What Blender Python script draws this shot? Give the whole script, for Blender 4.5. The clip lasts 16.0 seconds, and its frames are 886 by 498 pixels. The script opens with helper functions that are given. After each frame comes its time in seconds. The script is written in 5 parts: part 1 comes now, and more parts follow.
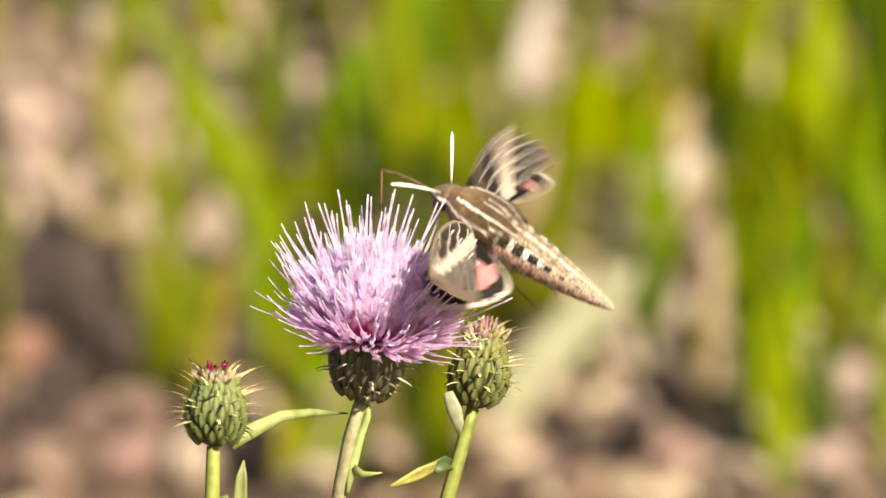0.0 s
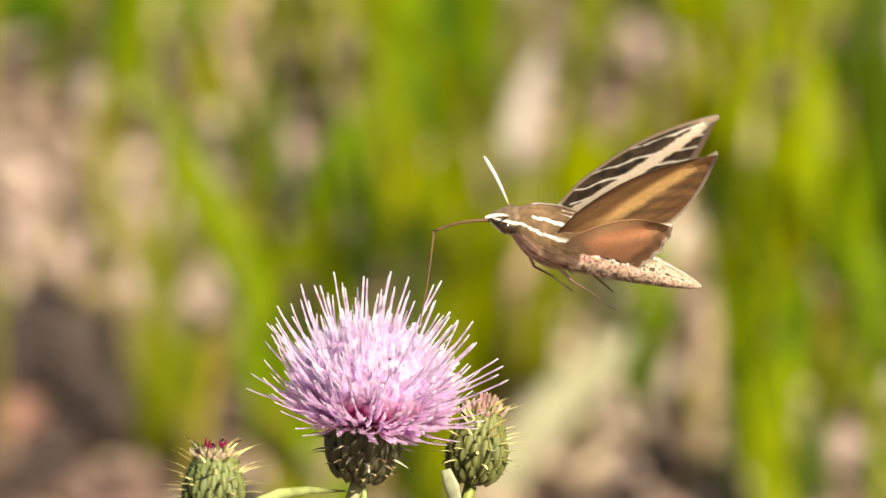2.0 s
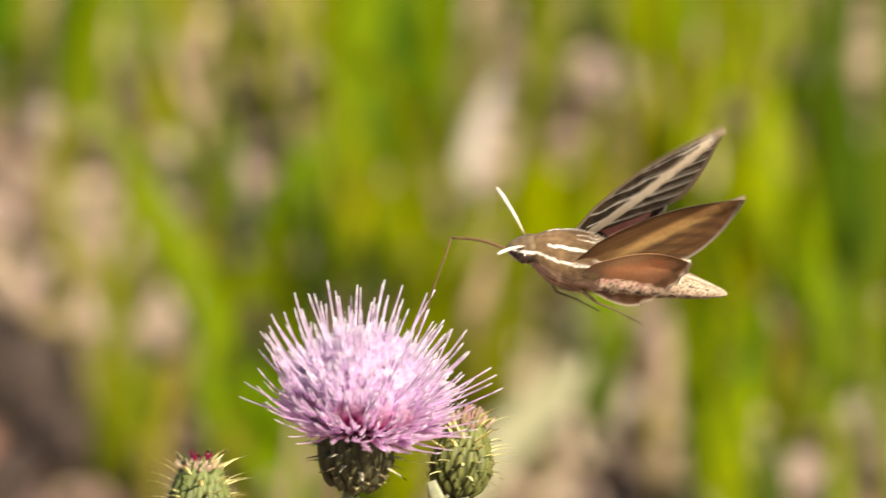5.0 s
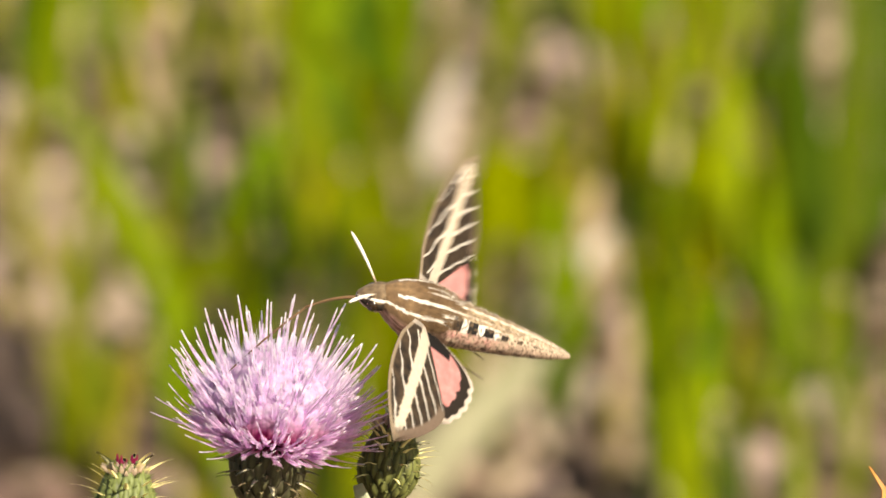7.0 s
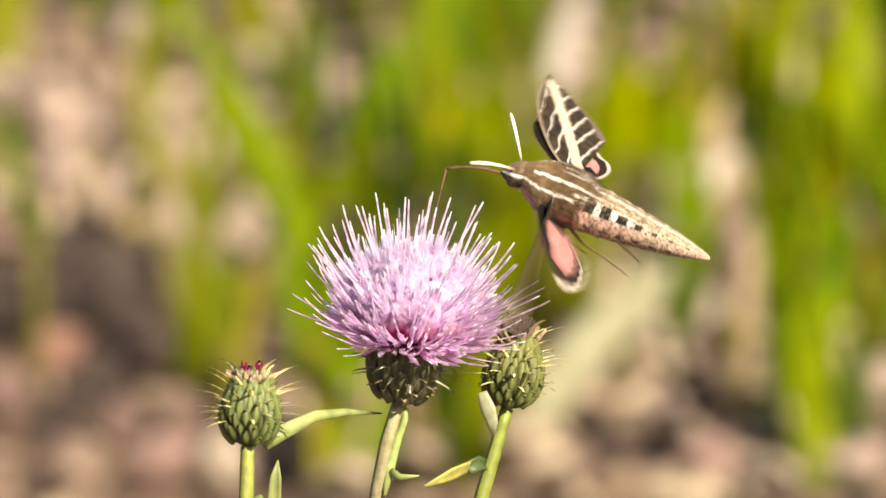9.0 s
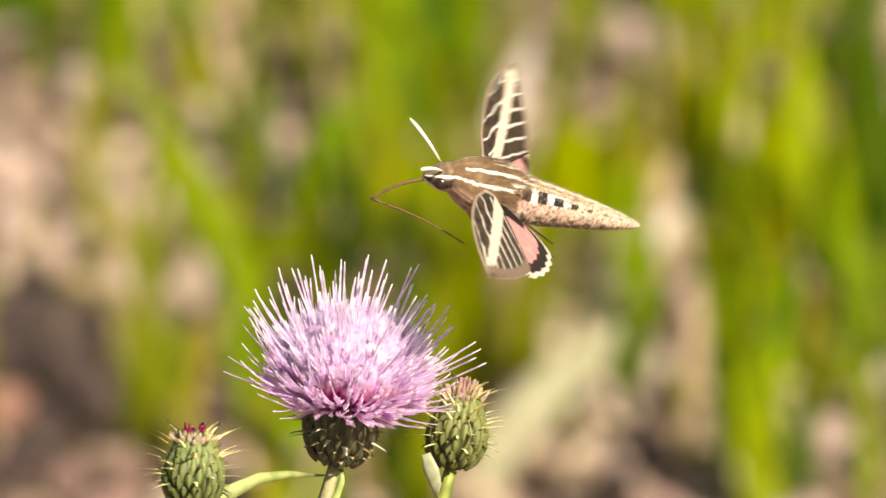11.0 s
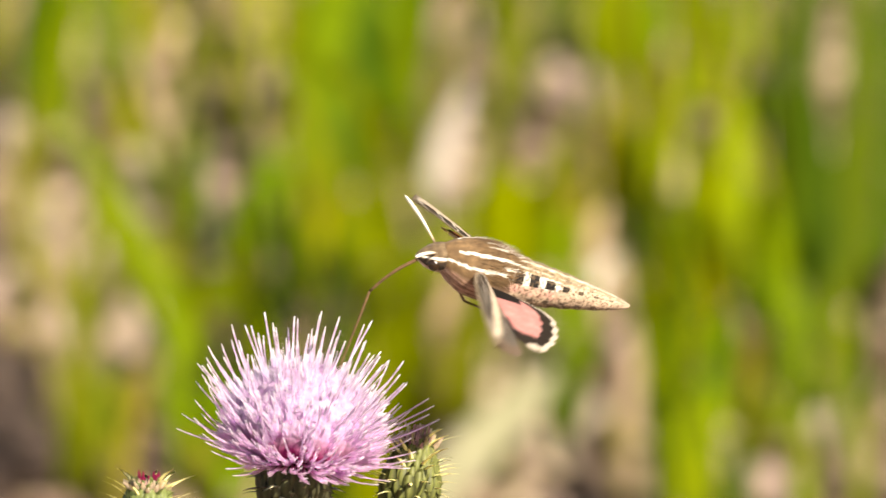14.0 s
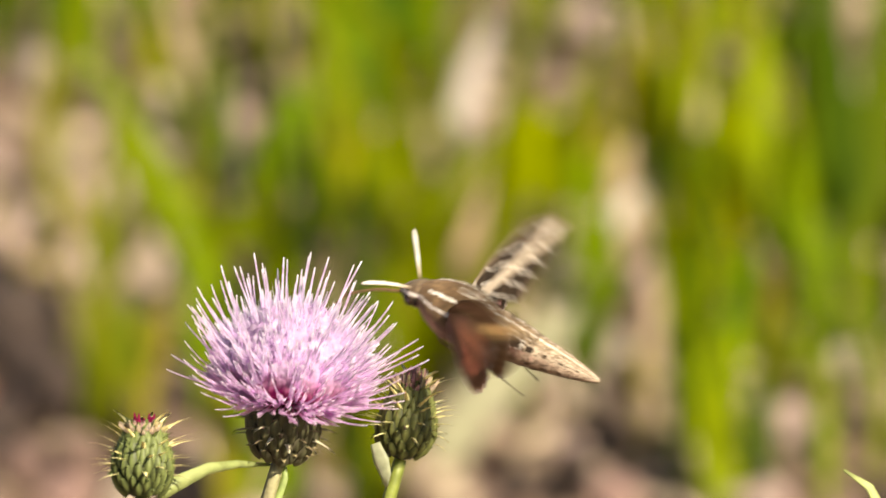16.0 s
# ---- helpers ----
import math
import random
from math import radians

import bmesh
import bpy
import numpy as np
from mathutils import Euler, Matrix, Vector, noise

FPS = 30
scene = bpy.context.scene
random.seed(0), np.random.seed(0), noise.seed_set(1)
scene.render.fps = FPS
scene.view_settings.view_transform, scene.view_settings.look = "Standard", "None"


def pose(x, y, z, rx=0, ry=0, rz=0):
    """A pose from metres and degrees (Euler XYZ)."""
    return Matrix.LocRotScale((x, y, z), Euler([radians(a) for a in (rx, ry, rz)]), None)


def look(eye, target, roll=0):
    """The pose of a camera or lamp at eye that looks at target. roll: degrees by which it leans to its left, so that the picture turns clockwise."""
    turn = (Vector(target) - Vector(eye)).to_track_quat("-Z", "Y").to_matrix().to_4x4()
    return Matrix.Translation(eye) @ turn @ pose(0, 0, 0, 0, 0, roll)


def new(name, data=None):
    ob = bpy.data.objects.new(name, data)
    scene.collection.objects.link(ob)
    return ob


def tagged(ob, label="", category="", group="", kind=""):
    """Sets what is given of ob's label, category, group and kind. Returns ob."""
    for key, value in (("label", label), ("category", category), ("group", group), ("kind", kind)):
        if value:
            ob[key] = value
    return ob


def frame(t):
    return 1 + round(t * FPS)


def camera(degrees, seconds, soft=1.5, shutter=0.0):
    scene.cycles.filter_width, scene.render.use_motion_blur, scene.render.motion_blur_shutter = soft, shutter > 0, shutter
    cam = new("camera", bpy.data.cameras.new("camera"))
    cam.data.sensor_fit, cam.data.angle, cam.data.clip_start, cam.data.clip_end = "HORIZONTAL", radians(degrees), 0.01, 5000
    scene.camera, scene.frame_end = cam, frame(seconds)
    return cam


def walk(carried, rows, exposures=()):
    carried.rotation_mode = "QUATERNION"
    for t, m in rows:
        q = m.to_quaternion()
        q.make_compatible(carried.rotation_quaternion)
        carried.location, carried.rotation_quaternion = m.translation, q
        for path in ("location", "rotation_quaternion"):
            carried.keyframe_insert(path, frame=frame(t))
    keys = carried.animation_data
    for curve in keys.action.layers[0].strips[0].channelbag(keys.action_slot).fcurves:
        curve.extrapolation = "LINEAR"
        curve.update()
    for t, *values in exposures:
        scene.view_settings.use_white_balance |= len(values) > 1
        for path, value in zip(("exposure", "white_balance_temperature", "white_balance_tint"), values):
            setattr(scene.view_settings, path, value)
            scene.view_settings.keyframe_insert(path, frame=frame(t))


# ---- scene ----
# The home plane: it stands upright to the view at the flower, 1.4 m from the lens.
TILT = radians(12)
FWD = Vector((0, math.cos(TILT), -math.sin(TILT)))
UP = Vector((0, math.sin(TILT), math.cos(TILT)))
EYE = Vector((0, 0, 0.6)) - 1.4 * FWD

cam = camera(6.65, 16.0, soft=1.5, shutter=0.3)
cam.data.dof.use_dof = True
cam.data.dof.focus_distance = 1.4
cam.data.dof.aperture_fstop = 25.0
CAM = (
    (0, 0.0072, -1.3685, 0.8952, 77.3992, 0.1316), (0.5, 0.0082, -1.3679, 0.8981, 77.3461, 0.3418), (1, 0.0083, -1.368, 0.8977, 77.81, 0.3429),
    (1.5, 0.0054, -1.3685, 0.8951, 77.9607, 0.2346), (2, 0.0056, -1.368, 0.8979, 77.8705, 0.0467), (2.5, 0.0082, -1.3684, 0.896, 77.8546, 0.0021),
    (3, 0.0057, -1.3682, 0.8966, 77.7824, -0.0456), (3.5, 0.0006, -1.3685, 0.8952, 77.8153, -0.0637), (4, -0.0033, -1.3693, 0.8918, 77.948, 0.0945),
    (4.5, -0.0002, -1.3689, 0.8933, 78.0711, 0.0403), (5, -0.0023, -1.3689, 0.8934, 78.1454, -0.4002), (5.2, -0.0016, -1.3688, 0.8937, 78.2338, -0.6413),
    (5.67, 0.0028, -1.3684, 0.896, 78.1858, -0.5859), (6.17, 0.01, -1.3681, 0.8972, 78.0552, -0.5509), (6.67, 0.0051, -1.3686, 0.8948, 78.0414, -0.5753),
    (7.17, 0.0079, -1.3677, 0.899, 77.9618, -0.5583), (7.3, 0.0058, -1.3682, 0.8966, 77.966, -0.5371), (7.5, 0.006, -1.3687, 0.8943, 77.9119, -0.4235),
    (8, 0.0066, -1.368, 0.8975, 77.464, -0.2325), (8.5, 0.0091, -1.3683, 0.8961, 77.3525, 0.2685), (9, 0.0069, -1.3685, 0.8952, 77.3992, 0.3832),
    (9.5, 0.0097, -1.3682, 0.8967, 77.9639, 0.3153), (9.7, 0.0072, -1.3688, 0.894, 78.0403, 0.2728), (10.3, 0.0056, -1.368, 0.8979, 77.8705, 0.0467),
    (10.8, 0.0082, -1.3684, 0.896, 77.8546, 0.0021), (11.3, 0.0057, -1.3682, 0.8966, 77.7824, -0.0456), (11.8, 0.0006, -1.3685, 0.8952, 77.8153, -0.0637),
    (12, 0, -1.3694, 0.8911, 78, 0), (12.5, -0.0082, -1.369, 0.8931, 77.9586, 0.0159), (13, 0.0038, -1.3687, 0.8943, 78.0488, -0.1603),
    (13.5, -0.0005, -1.3688, 0.8941, 78.1783, -0.4745), (14, 0.0028, -1.3684, 0.896, 78.1858, -0.5859), (14.5, 0.01, -1.3681, 0.8972, 78.0552, -0.5509),
    (15, 0.0051, -1.3686, 0.8948, 78.0414, -0.5753), (15.5, 0.0079, -1.3677, 0.899, 77.9618, -0.5583), (16, 0.0103, -1.368, 0.8979, 77.672, -0.3004),
)
# the clip's camera dims its picture a little while the moth feeds low
EXPOSURES = ((0, 1.44), (1, 1.42), (2, 1.36), (3.5, 1.41), (4.5, 1.32), (5, 1.25), (7.5, 1.22), (8, 1.34), (8.5, 1.42), (9.5, 1.40), (12.5, 1.40), (14, 1.44), (15, 1.37), (16, 1.29))
walk(cam, [(t, pose(x, y, z, rx, 0, rz)) for t, x, y, z, rx, rz in CAM], EXPOSURES)

# ---- light ----
world = bpy.data.worlds.new("sky")
scene.world = world
world.use_nodes = True
sky = world.node_tree.nodes.new("ShaderNodeTexSky")
sky.sky_type, sky.sun_disc = "NISHITA", False
SUN = Vector((0.46, -0.65, 0.60)).normalized()
sky.sun_elevation = math.asin(SUN.z)
sky.sun_rotation = math.atan2(SUN.x, SUN.y)
world.node_tree.links.new(sky.outputs[0], world.node_tree.nodes["Background"].inputs[0])
world.node_tree.nodes["Background"].inputs[1].default_value = 0.05
sun = new("sun", bpy.data.lights.new("sun", "SUN"))
sun.data.energy, sun.data.angle, sun.data.color = 4.6, radians(0.55), (1.0, 0.94, 0.84)
sun.matrix_world = look(SUN * 10, (0, 0, 0))
scene.view_settings.use_white_balance = True
scene.view_settings.white_balance_temperature = 7350


# ---- helpers ----
def spot(u, v, back):
    """A place seen at (u, v) metres from the middle of the home plane, back metres behind that plane."""
    k = 1 + back / 1.4
    return EYE + (1.4 + back) * FWD + Vector((u * k, 0, 0)) + UP * (v * k)


def link_mesh(name, bm, material, parent=None, label="", smooth=True):
    me = bpy.data.meshes.new(name)
    bm.to_mesh(me)
    bm.free()
    if smooth:
        me.polygons.foreach_set("use_smooth", [True] * len(me.polygons))
    for m in (material if isinstance(material, (list, tuple)) else [material]):
        me.materials.append(m)
    ob = new(name, me)
    ob.parent = parent
    if label:
        tagged(ob, label)
    return ob


part = link_mesh


def share(name, me, parent, m):
    ob = new(name, me)
    ob.parent = parent
    ob.matrix_basis = m
    return ob


def thing(name, label, category, group="", kind="", m=None):
    ob = new(name)
    ob.empty_display_size = 0.01
    if m is not None:
        ob.matrix_basis = m
    return tagged(ob, label, category, group, kind)


def hull_mesh(name, verts, faces, colors=None):
    """A mesh from computed points, with an optional colour for each point."""
    me = bpy.data.meshes.new(name)
    me.from_pydata(verts, [], faces)
    me.polygons.foreach_set("use_smooth", [True] * len(me.polygons))
    if colors is not None:
        paint(me, colors)
    return me


def paint(me, colors):
    layer = me.color_attributes.new("tone", "FLOAT_COLOR", "POINT")
    layer.data.foreach_set("color", [c for rgb in colors for c in (*rgb, 1.0)])


def tube(bm, points, radii, sides=6, cap=True, layer=None, colors=None):
    """A round tube along points into bm."""
    rings = []
    pts = [Vector(p) for p in points]
    ref = Vector((0.31, 0.87, 0.38))
    for i, p in enumerate(pts):
        d = (pts[min(i + 1, len(pts) - 1)] - pts[max(i - 1, 0)]).normalized()
        a = d.cross(ref).normalized()
        b = d.cross(a)
        ring = []
        for k in range(sides):
            w = 2 * math.pi * k / sides
            v = bm.verts.new(p + (a * math.cos(w) + b * math.sin(w)) * radii[i])
            if layer is not None:
                v[layer] = (*colors[i], 1.0)
            ring.append(v)
        rings.append(ring)
    for r0, r1 in zip(rings, rings[1:]):
        for k in range(sides):
            bm.faces.new((r0[k], r0[(k + 1) % sides], r1[(k + 1) % sides], r1[k]))
    if cap:
        bm.faces.new(rings[-1])
        bm.faces.new(rings[0][::-1])
    return rings


def bezier(p0, p1, p2, p3, n):
    p0, p1, p2, p3 = (Vector(p) for p in (p0, p1, p2, p3))
    out = []
    for i in range(n + 1):
        t = i / n
        s = 1 - t
        out.append(p0 * s ** 3 + p1 * 3 * s * s * t + p2 * 3 * s * t * t + p3 * t ** 3)
    return out


def ribbon(bm, points, widths, side, fold=0.15, thick=0.0003):
    """A leaf blade along points: a shallow V across, with a little thickness."""
    pts = [Vector(p) for p in points]
    n = len(pts)
    top, low = [], []
    for i, p in enumerate(pts):
        d = (pts[min(i + 1, n - 1)] - pts[max(i - 1, 0)]).normalized()
        a = (Vector(side) - d * d.dot(Vector(side))).normalized()
        b = a.cross(d).normalized()
        w = widths[i]
        row = [p + a * w * s + b * abs(s) * w * fold * 2 for s in (-0.5, -0.25, 0, 0.25, 0.5)]
        top.append([bm.verts.new(q) for q in row])
        low.append([bm.verts.new(q - b * thick) for q in row])
    for i in range(n - 1):
        for k in range(4):
            bm.faces.new((top[i][k], top[i][k + 1], top[i + 1][k + 1], top[i + 1][k]))
            bm.faces.new((low[i][k], low[i + 1][k], low[i + 1][k + 1], low[i][k + 1]))
        bm.faces.new((top[i][0], top[i + 1][0], low[i + 1][0], low[i][0]))
        bm.faces.new((top[i][4], low[i][4], low[i + 1][4], top[i + 1][4]))
    bm.faces.new([*top[0][::-1], *low[0]])
    bm.faces.new([*top[-1], *low[-1][::-1]])


def blend(a, b, t):
    t = min(1, max(0, t))
    return tuple(x * (1 - t) + y * t for x, y in zip(a, b))


# ---- materials ----
def material(name, rough=0.6, spec=0.4):
    m = bpy.data.materials.new(name)
    m.use_nodes = True
    p = m.node_tree.nodes["Principled BSDF"]
    p.inputs["Roughness"].default_value = rough
    p.inputs["Specular IOR Level"].default_value = spec
    return m, m.node_tree.nodes, m.node_tree.links, p


def noise_node(nodes, links, scale, detail=4, coords="Object"):
    tc = nodes.new("ShaderNodeTexCoord")
    n = nodes.new("ShaderNodeTexNoise")
    n.inputs["Scale"].default_value, n.inputs["Detail"].default_value = scale, detail
    links.new(tc.outputs[coords], n.inputs["Vector"])
    return n


def ramp(nodes, links, source, stops):
    r = nodes.new("ShaderNodeValToRGB")
    while len(r.color_ramp.elements) < len(stops):
        r.color_ramp.elements.new(0.5)
    for e, (pos, col) in zip(r.color_ramp.elements, stops):
        e.position, e.color = pos, (*col, 1)
    links.new(source, r.inputs[0])
    return r


def mix(nodes, links, kind, fac, a, b):
    m = nodes.new("ShaderNodeMix")
    m.data_type, m.blend_type = "RGBA", kind
    for sock, v in ((m.inputs[0], fac), (m.inputs[6], a), (m.inputs[7], b)):
        if isinstance(v, (int, float)):
            sock.default_value = v
        elif isinstance(v, tuple):
            sock.default_value = (*v, 1)
        else:
            links.new(v, sock)
    return m.outputs[2]


def add_bump(nodes, links, p, height, strength, distance):
    b = nodes.new("ShaderNodeBump")
    b.inputs["Strength"].default_value, b.inputs["Distance"].default_value = strength, distance
    links.new(height, b.inputs["Height"])
    links.new(b.outputs[0], p.inputs["Normal"])


def see_through(m, nodes, links, p, color, share_):
    """Let part of the light pass through, as thin leaves, petals and wings do."""
    tr = nodes.new("ShaderNodeBsdfTranslucent")
    links.new(color, tr.inputs[0])
    ms = nodes.new("ShaderNodeMixShader")
    ms.inputs[0].default_value = share_
    links.new(p.outputs[0], ms.inputs[1])
    links.new(tr.outputs[0], ms.inputs[2])
    links.new(ms.outputs[0], nodes["Material Output"].inputs[0])


def plant_material(name, stops, scale, rough=0.5, through_=0.0, bump=0.3, dist=0.0003, spec=0.4, spread=0.25):
    m, nodes, links, p = material(name, rough, spec)
    n = noise_node(nodes, links, scale)
    fine = noise_node(nodes, links, scale * 7, 3)
    col = ramp(nodes, links, n.outputs[0], stops).outputs[0]
    info = nodes.new("ShaderNodeObjectInfo")
    hsv = nodes.new("ShaderNodeHueSaturation")
    mr = nodes.new("ShaderNodeMapRange")
    links.new(info.outputs["Random"], mr.inputs[0])
    mr.inputs[3].default_value, mr.inputs[4].default_value = 1 - spread, 1 + spread
    links.new(mr.outputs[0], hsv.inputs["Value"])
    drift = nodes.new("ShaderNodeMath")
    drift.operation, drift.inputs[1].default_value = "MULTIPLY", 7.31
    links.new(info.outputs["Random"], drift.inputs[0])
    part_ = nodes.new("ShaderNodeMath")
    part_.operation = "FRACT"
    links.new(drift.outputs[0], part_.inputs[0])
    hue = nodes.new("ShaderNodeMapRange")
    links.new(part_.outputs[0], hue.inputs[0])
    hue.inputs[3].default_value, hue.inputs[4].default_value = 0.5 - 0.07 * spread, 0.5 + 0.09 * spread
    links.new(hue.outputs[0], hsv.inputs["Hue"])
    links.new(col, hsv.inputs["Color"])
    f2 = ramp(nodes, links, fine.outputs[0], ((0.3, (0.75, 0.75, 0.75)), (0.7, (1.15, 1.15, 1.15)))).outputs[0]
    out = mix(nodes, links, "MULTIPLY", 1.0, hsv.outputs[0], f2)
    links.new(out, p.inputs["Base Color"])
    add_bump(nodes, links, p, fine.outputs[0], bump, dist)
    if through_:
        see_through(m, nodes, links, p, out, through_)
    return m


def tone_material(name, rough, through_, scale, bump, spec=0.3, dist=0.0002, sheen=0.0, grain=(0.72, 1.2), clear=1.0):
    """Colour from the mesh's own tone, with fine scale grain."""
    m, nodes, links, p = material(name, rough, spec)
    a = nodes.new("ShaderNodeAttribute")
    a.attribute_name = "tone"
    n = noise_node(nodes, links, scale, 5)
    f = ramp(nodes, links, n.outputs[0], ((0.3, (grain[0],) * 3), (0.7, (grain[1],) * 3))).outputs[0]
    out = mix(nodes, links, "MULTIPLY", 1.0, a.outputs["Color"], f)
    links.new(out, p.inputs["Base Color"])
    if bump:
        add_bump(nodes, links, p, n.outputs[0], bump, dist)
    p.inputs["Sheen Weight"].default_value = sheen
    if through_:
        passed = nodes.new("ShaderNodeGamma")
        passed.inputs[1].default_value = clear
        links.new(out, passed.inputs[0])
        see_through(m, nodes, links, p, passed.outputs[0], through_)
    return m


FLORET = tone_material("floret_petal", 0.5, 0.8, 900, 0.0, 0.2)
WING = tone_material("wing_scales", 0.7, 0.46, 1400, 0.25, 0.25, 0.0001, grain=(0.88, 1.08), clear=0.85)
WING_UNDER = tone_material("wing_underside", 0.7, 0.6, 1400, 0.25, 0.2, 0.0001, grain=(0.88, 1.08), clear=0.72)
FUR = tone_material("body_scales", 0.8, 0.0, 900, 0.5, 0.2, 0.0003, 0.05)
EYE_MAT = material("moth_eye", 0.22, 0.5)[0]
EYE_MAT.node_tree.nodes["Principled BSDF"].inputs["Base Color"].default_value = (0.022, 0.012, 0.007, 1)
BRACT = tone_material("bract_skin", 0.55, 0.12, 700, 0.4)
STEM_BROWN = plant_material("stem_brown_green", ((0.35, (0.22, 0.17, 0.10)), (0.65, (0.33, 0.29, 0.15))), 90, 0.6, 0.0, 0.5, 0.0006)
STEM_GREEN = plant_material("stem_green", ((0.35, (0.16, 0.20, 0.03)), (0.65, (0.27, 0.29, 0.06))), 70, 0.5, 0.1, 0.4, 0.0004)
LEAF = plant_material("thistle_leaf", ((0.3, (0.25, 0.30, 0.08)), (0.7, (0.40, 0.43, 0.17))), 60, 0.5, 0.35, 0.3)
LEAF_YELLOW = plant_material("thistle_leaf_yellow", ((0.3, (0.50, 0.52, 0.10)), (0.7, (0.62, 0.60, 0.16))), 60, 0.5, 0.35, 0.3)
LEAF_ORANGE = plant_material("thistle_leaf_orange", ((0.3, (0.46, 0.20, 0.045)), (0.7, (0.62, 0.34, 0.10))), 60, 0.55, 0.3, 0.3)
LEAF_PALE = plant_material("thistle_leaf_pale", ((0.3, (0.46, 0.50, 0.30)), (0.7, (0.60, 0.62, 0.44))), 60, 0.5, 0.5, 0.3)
LEAF_DARK = plant_material("thistle_leaf_dark", ((0.3, (0.04, 0.07, 0.02)), (0.7, (0.08, 0.11, 0.03))), 60, 0.5, 0.2, 0.3)
# dusk carries shade, bright and yellow carry sunlight, in their base colours
BLADES = {
    "dusk": plant_material("grass_shade_green", ((0.3, (0.017, 0.037, 0.001)), (0.7, (0.037, 0.060, 0.002))), 18, 0.5, 0.25, 0.2, 0.0003, 0.04),
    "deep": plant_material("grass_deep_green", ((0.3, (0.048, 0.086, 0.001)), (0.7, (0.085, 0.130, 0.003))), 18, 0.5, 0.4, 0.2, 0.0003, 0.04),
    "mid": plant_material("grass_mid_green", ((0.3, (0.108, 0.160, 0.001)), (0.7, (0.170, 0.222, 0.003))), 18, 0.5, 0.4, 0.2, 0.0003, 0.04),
    "bright": plant_material("grass_sunlit_green", ((0.3, (0.155, 0.222, 0.002)), (0.7, (0.225, 0.290, 0.005))), 18, 0.5, 0.45, 0.2, 0.0003, 0.04),
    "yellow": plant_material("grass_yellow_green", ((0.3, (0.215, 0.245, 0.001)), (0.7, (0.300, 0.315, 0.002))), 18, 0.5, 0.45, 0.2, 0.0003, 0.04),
    "olive": plant_material("grass_olive", ((0.3, (0.150, 0.150, 0.008)), (0.7, (0.23, 0.210, 0.020))), 18, 0.55, 0.35, 0.2, 0.0003, 0.04),
    "sage": plant_material("grass_sage", ((0.3, (0.270, 0.265, 0.150)), (0.7, (0.370, 0.350, 0.230))), 18, 0.55, 0.3, 0.2, 0.0003, 0.04),
    "pale": plant_material("grass_dry_pale", ((0.3, (0.52, 0.44, 0.37)), (0.7, (0.64, 0.57, 0.50))), 18, 0.6, 0.25, 0.2, 0.0003, 0.04),
    "straw": plant_material("grass_straw", ((0.3, (0.276, 0.195, 0.114)), (0.7, (0.422, 0.317, 0.211))), 18, 0.6, 0.25, 0.2, 0.0003, 0.04),
}
STONES = {
    "pale": plant_material("stone_pale", ((0.3, (0.37, 0.272, 0.212)), (0.7, (0.54, 0.405, 0.33))), 25, 0.8, 0.0, 0.6, 0.004),
    "tan": plant_material("stone_tan", ((0.3, (0.23, 0.146, 0.108)), (0.7, (0.35, 0.236, 0.182))), 25, 0.8, 0.0, 0.6, 0.004),
    "rust": plant_material("stone_rust", ((0.3, (0.24, 0.125, 0.080)), (0.7, (0.36, 0.205, 0.140))), 25, 0.8, 0.0, 0.6, 0.004),
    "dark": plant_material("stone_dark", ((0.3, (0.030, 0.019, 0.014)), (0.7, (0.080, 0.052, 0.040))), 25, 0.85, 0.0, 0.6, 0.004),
}


def soil_material():
    m, nodes, links, p = material("soil_and_litter", 0.9, 0.2)
    n1 = noise_node(nodes, links, 9, 5)
    n2 = noise_node(nodes, links, 40, 6)
    a = ramp(nodes, links, n1.outputs[0], ((0.3, (0.050, 0.033, 0.020)), (0.5, (0.160, 0.107, 0.072)), (0.72, (0.33, 0.23, 0.168)))).outputs[0]
    b = ramp(nodes, links, n2.outputs[0], ((0.3, (0.55, 0.52, 0.5)), (0.7, (1.35, 1.3, 1.25)))).outputs[0]
    links.new(mix(nodes, links, "MULTIPLY", 1.0, a, b), p.inputs["Base Color"])
    add_bump(nodes, links, p, n2.outputs[0], 0.8, 0.02)
    return m


SOIL = soil_material()


# ---- ground ----
def build_ground():
    bm = bmesh.new()
    xs = [-900, -120, -20, -6] + [i * 0.15 for i in range(-20, 21)] + [6, 20, 120, 900]
    ys = [-900, -120, -20, -4] + [i * 0.15 for i in range(-12, 55)] + [14, 40, 160, 1500]
    grid = []
    for y in ys:
        row = []
        for x in xs:
            near = abs(x) < 3.2 and -2 < y < 8.2
            z = (noise.noise(Vector((x * 1.7, y * 1.7, 0))) * 0.02 + noise.noise(Vector((x * 6, y * 6, 3))) * 0.008) if near else 0
            row.append(bm.verts.new((x, y, z - 0.012)))
        grid.append(row)
    for j in range(len(ys) - 1):
        for i in range(len(xs) - 1):
            bm.faces.new((grid[j][i], grid[j][i + 1], grid[j + 1][i + 1], grid[j + 1][i]))
    tagged(link_mesh("ground", bm, SOIL), "brown dry soil with scattered plant litter", "ground", kind="structure")


def ground_spot(u, v):
    """Where the view through (u, v) of the home plane meets the ground."""
    a, b = spot(u, v, 0), spot(u, v, 1)
    d = b - a
    return a - d * (a.z / d.z)


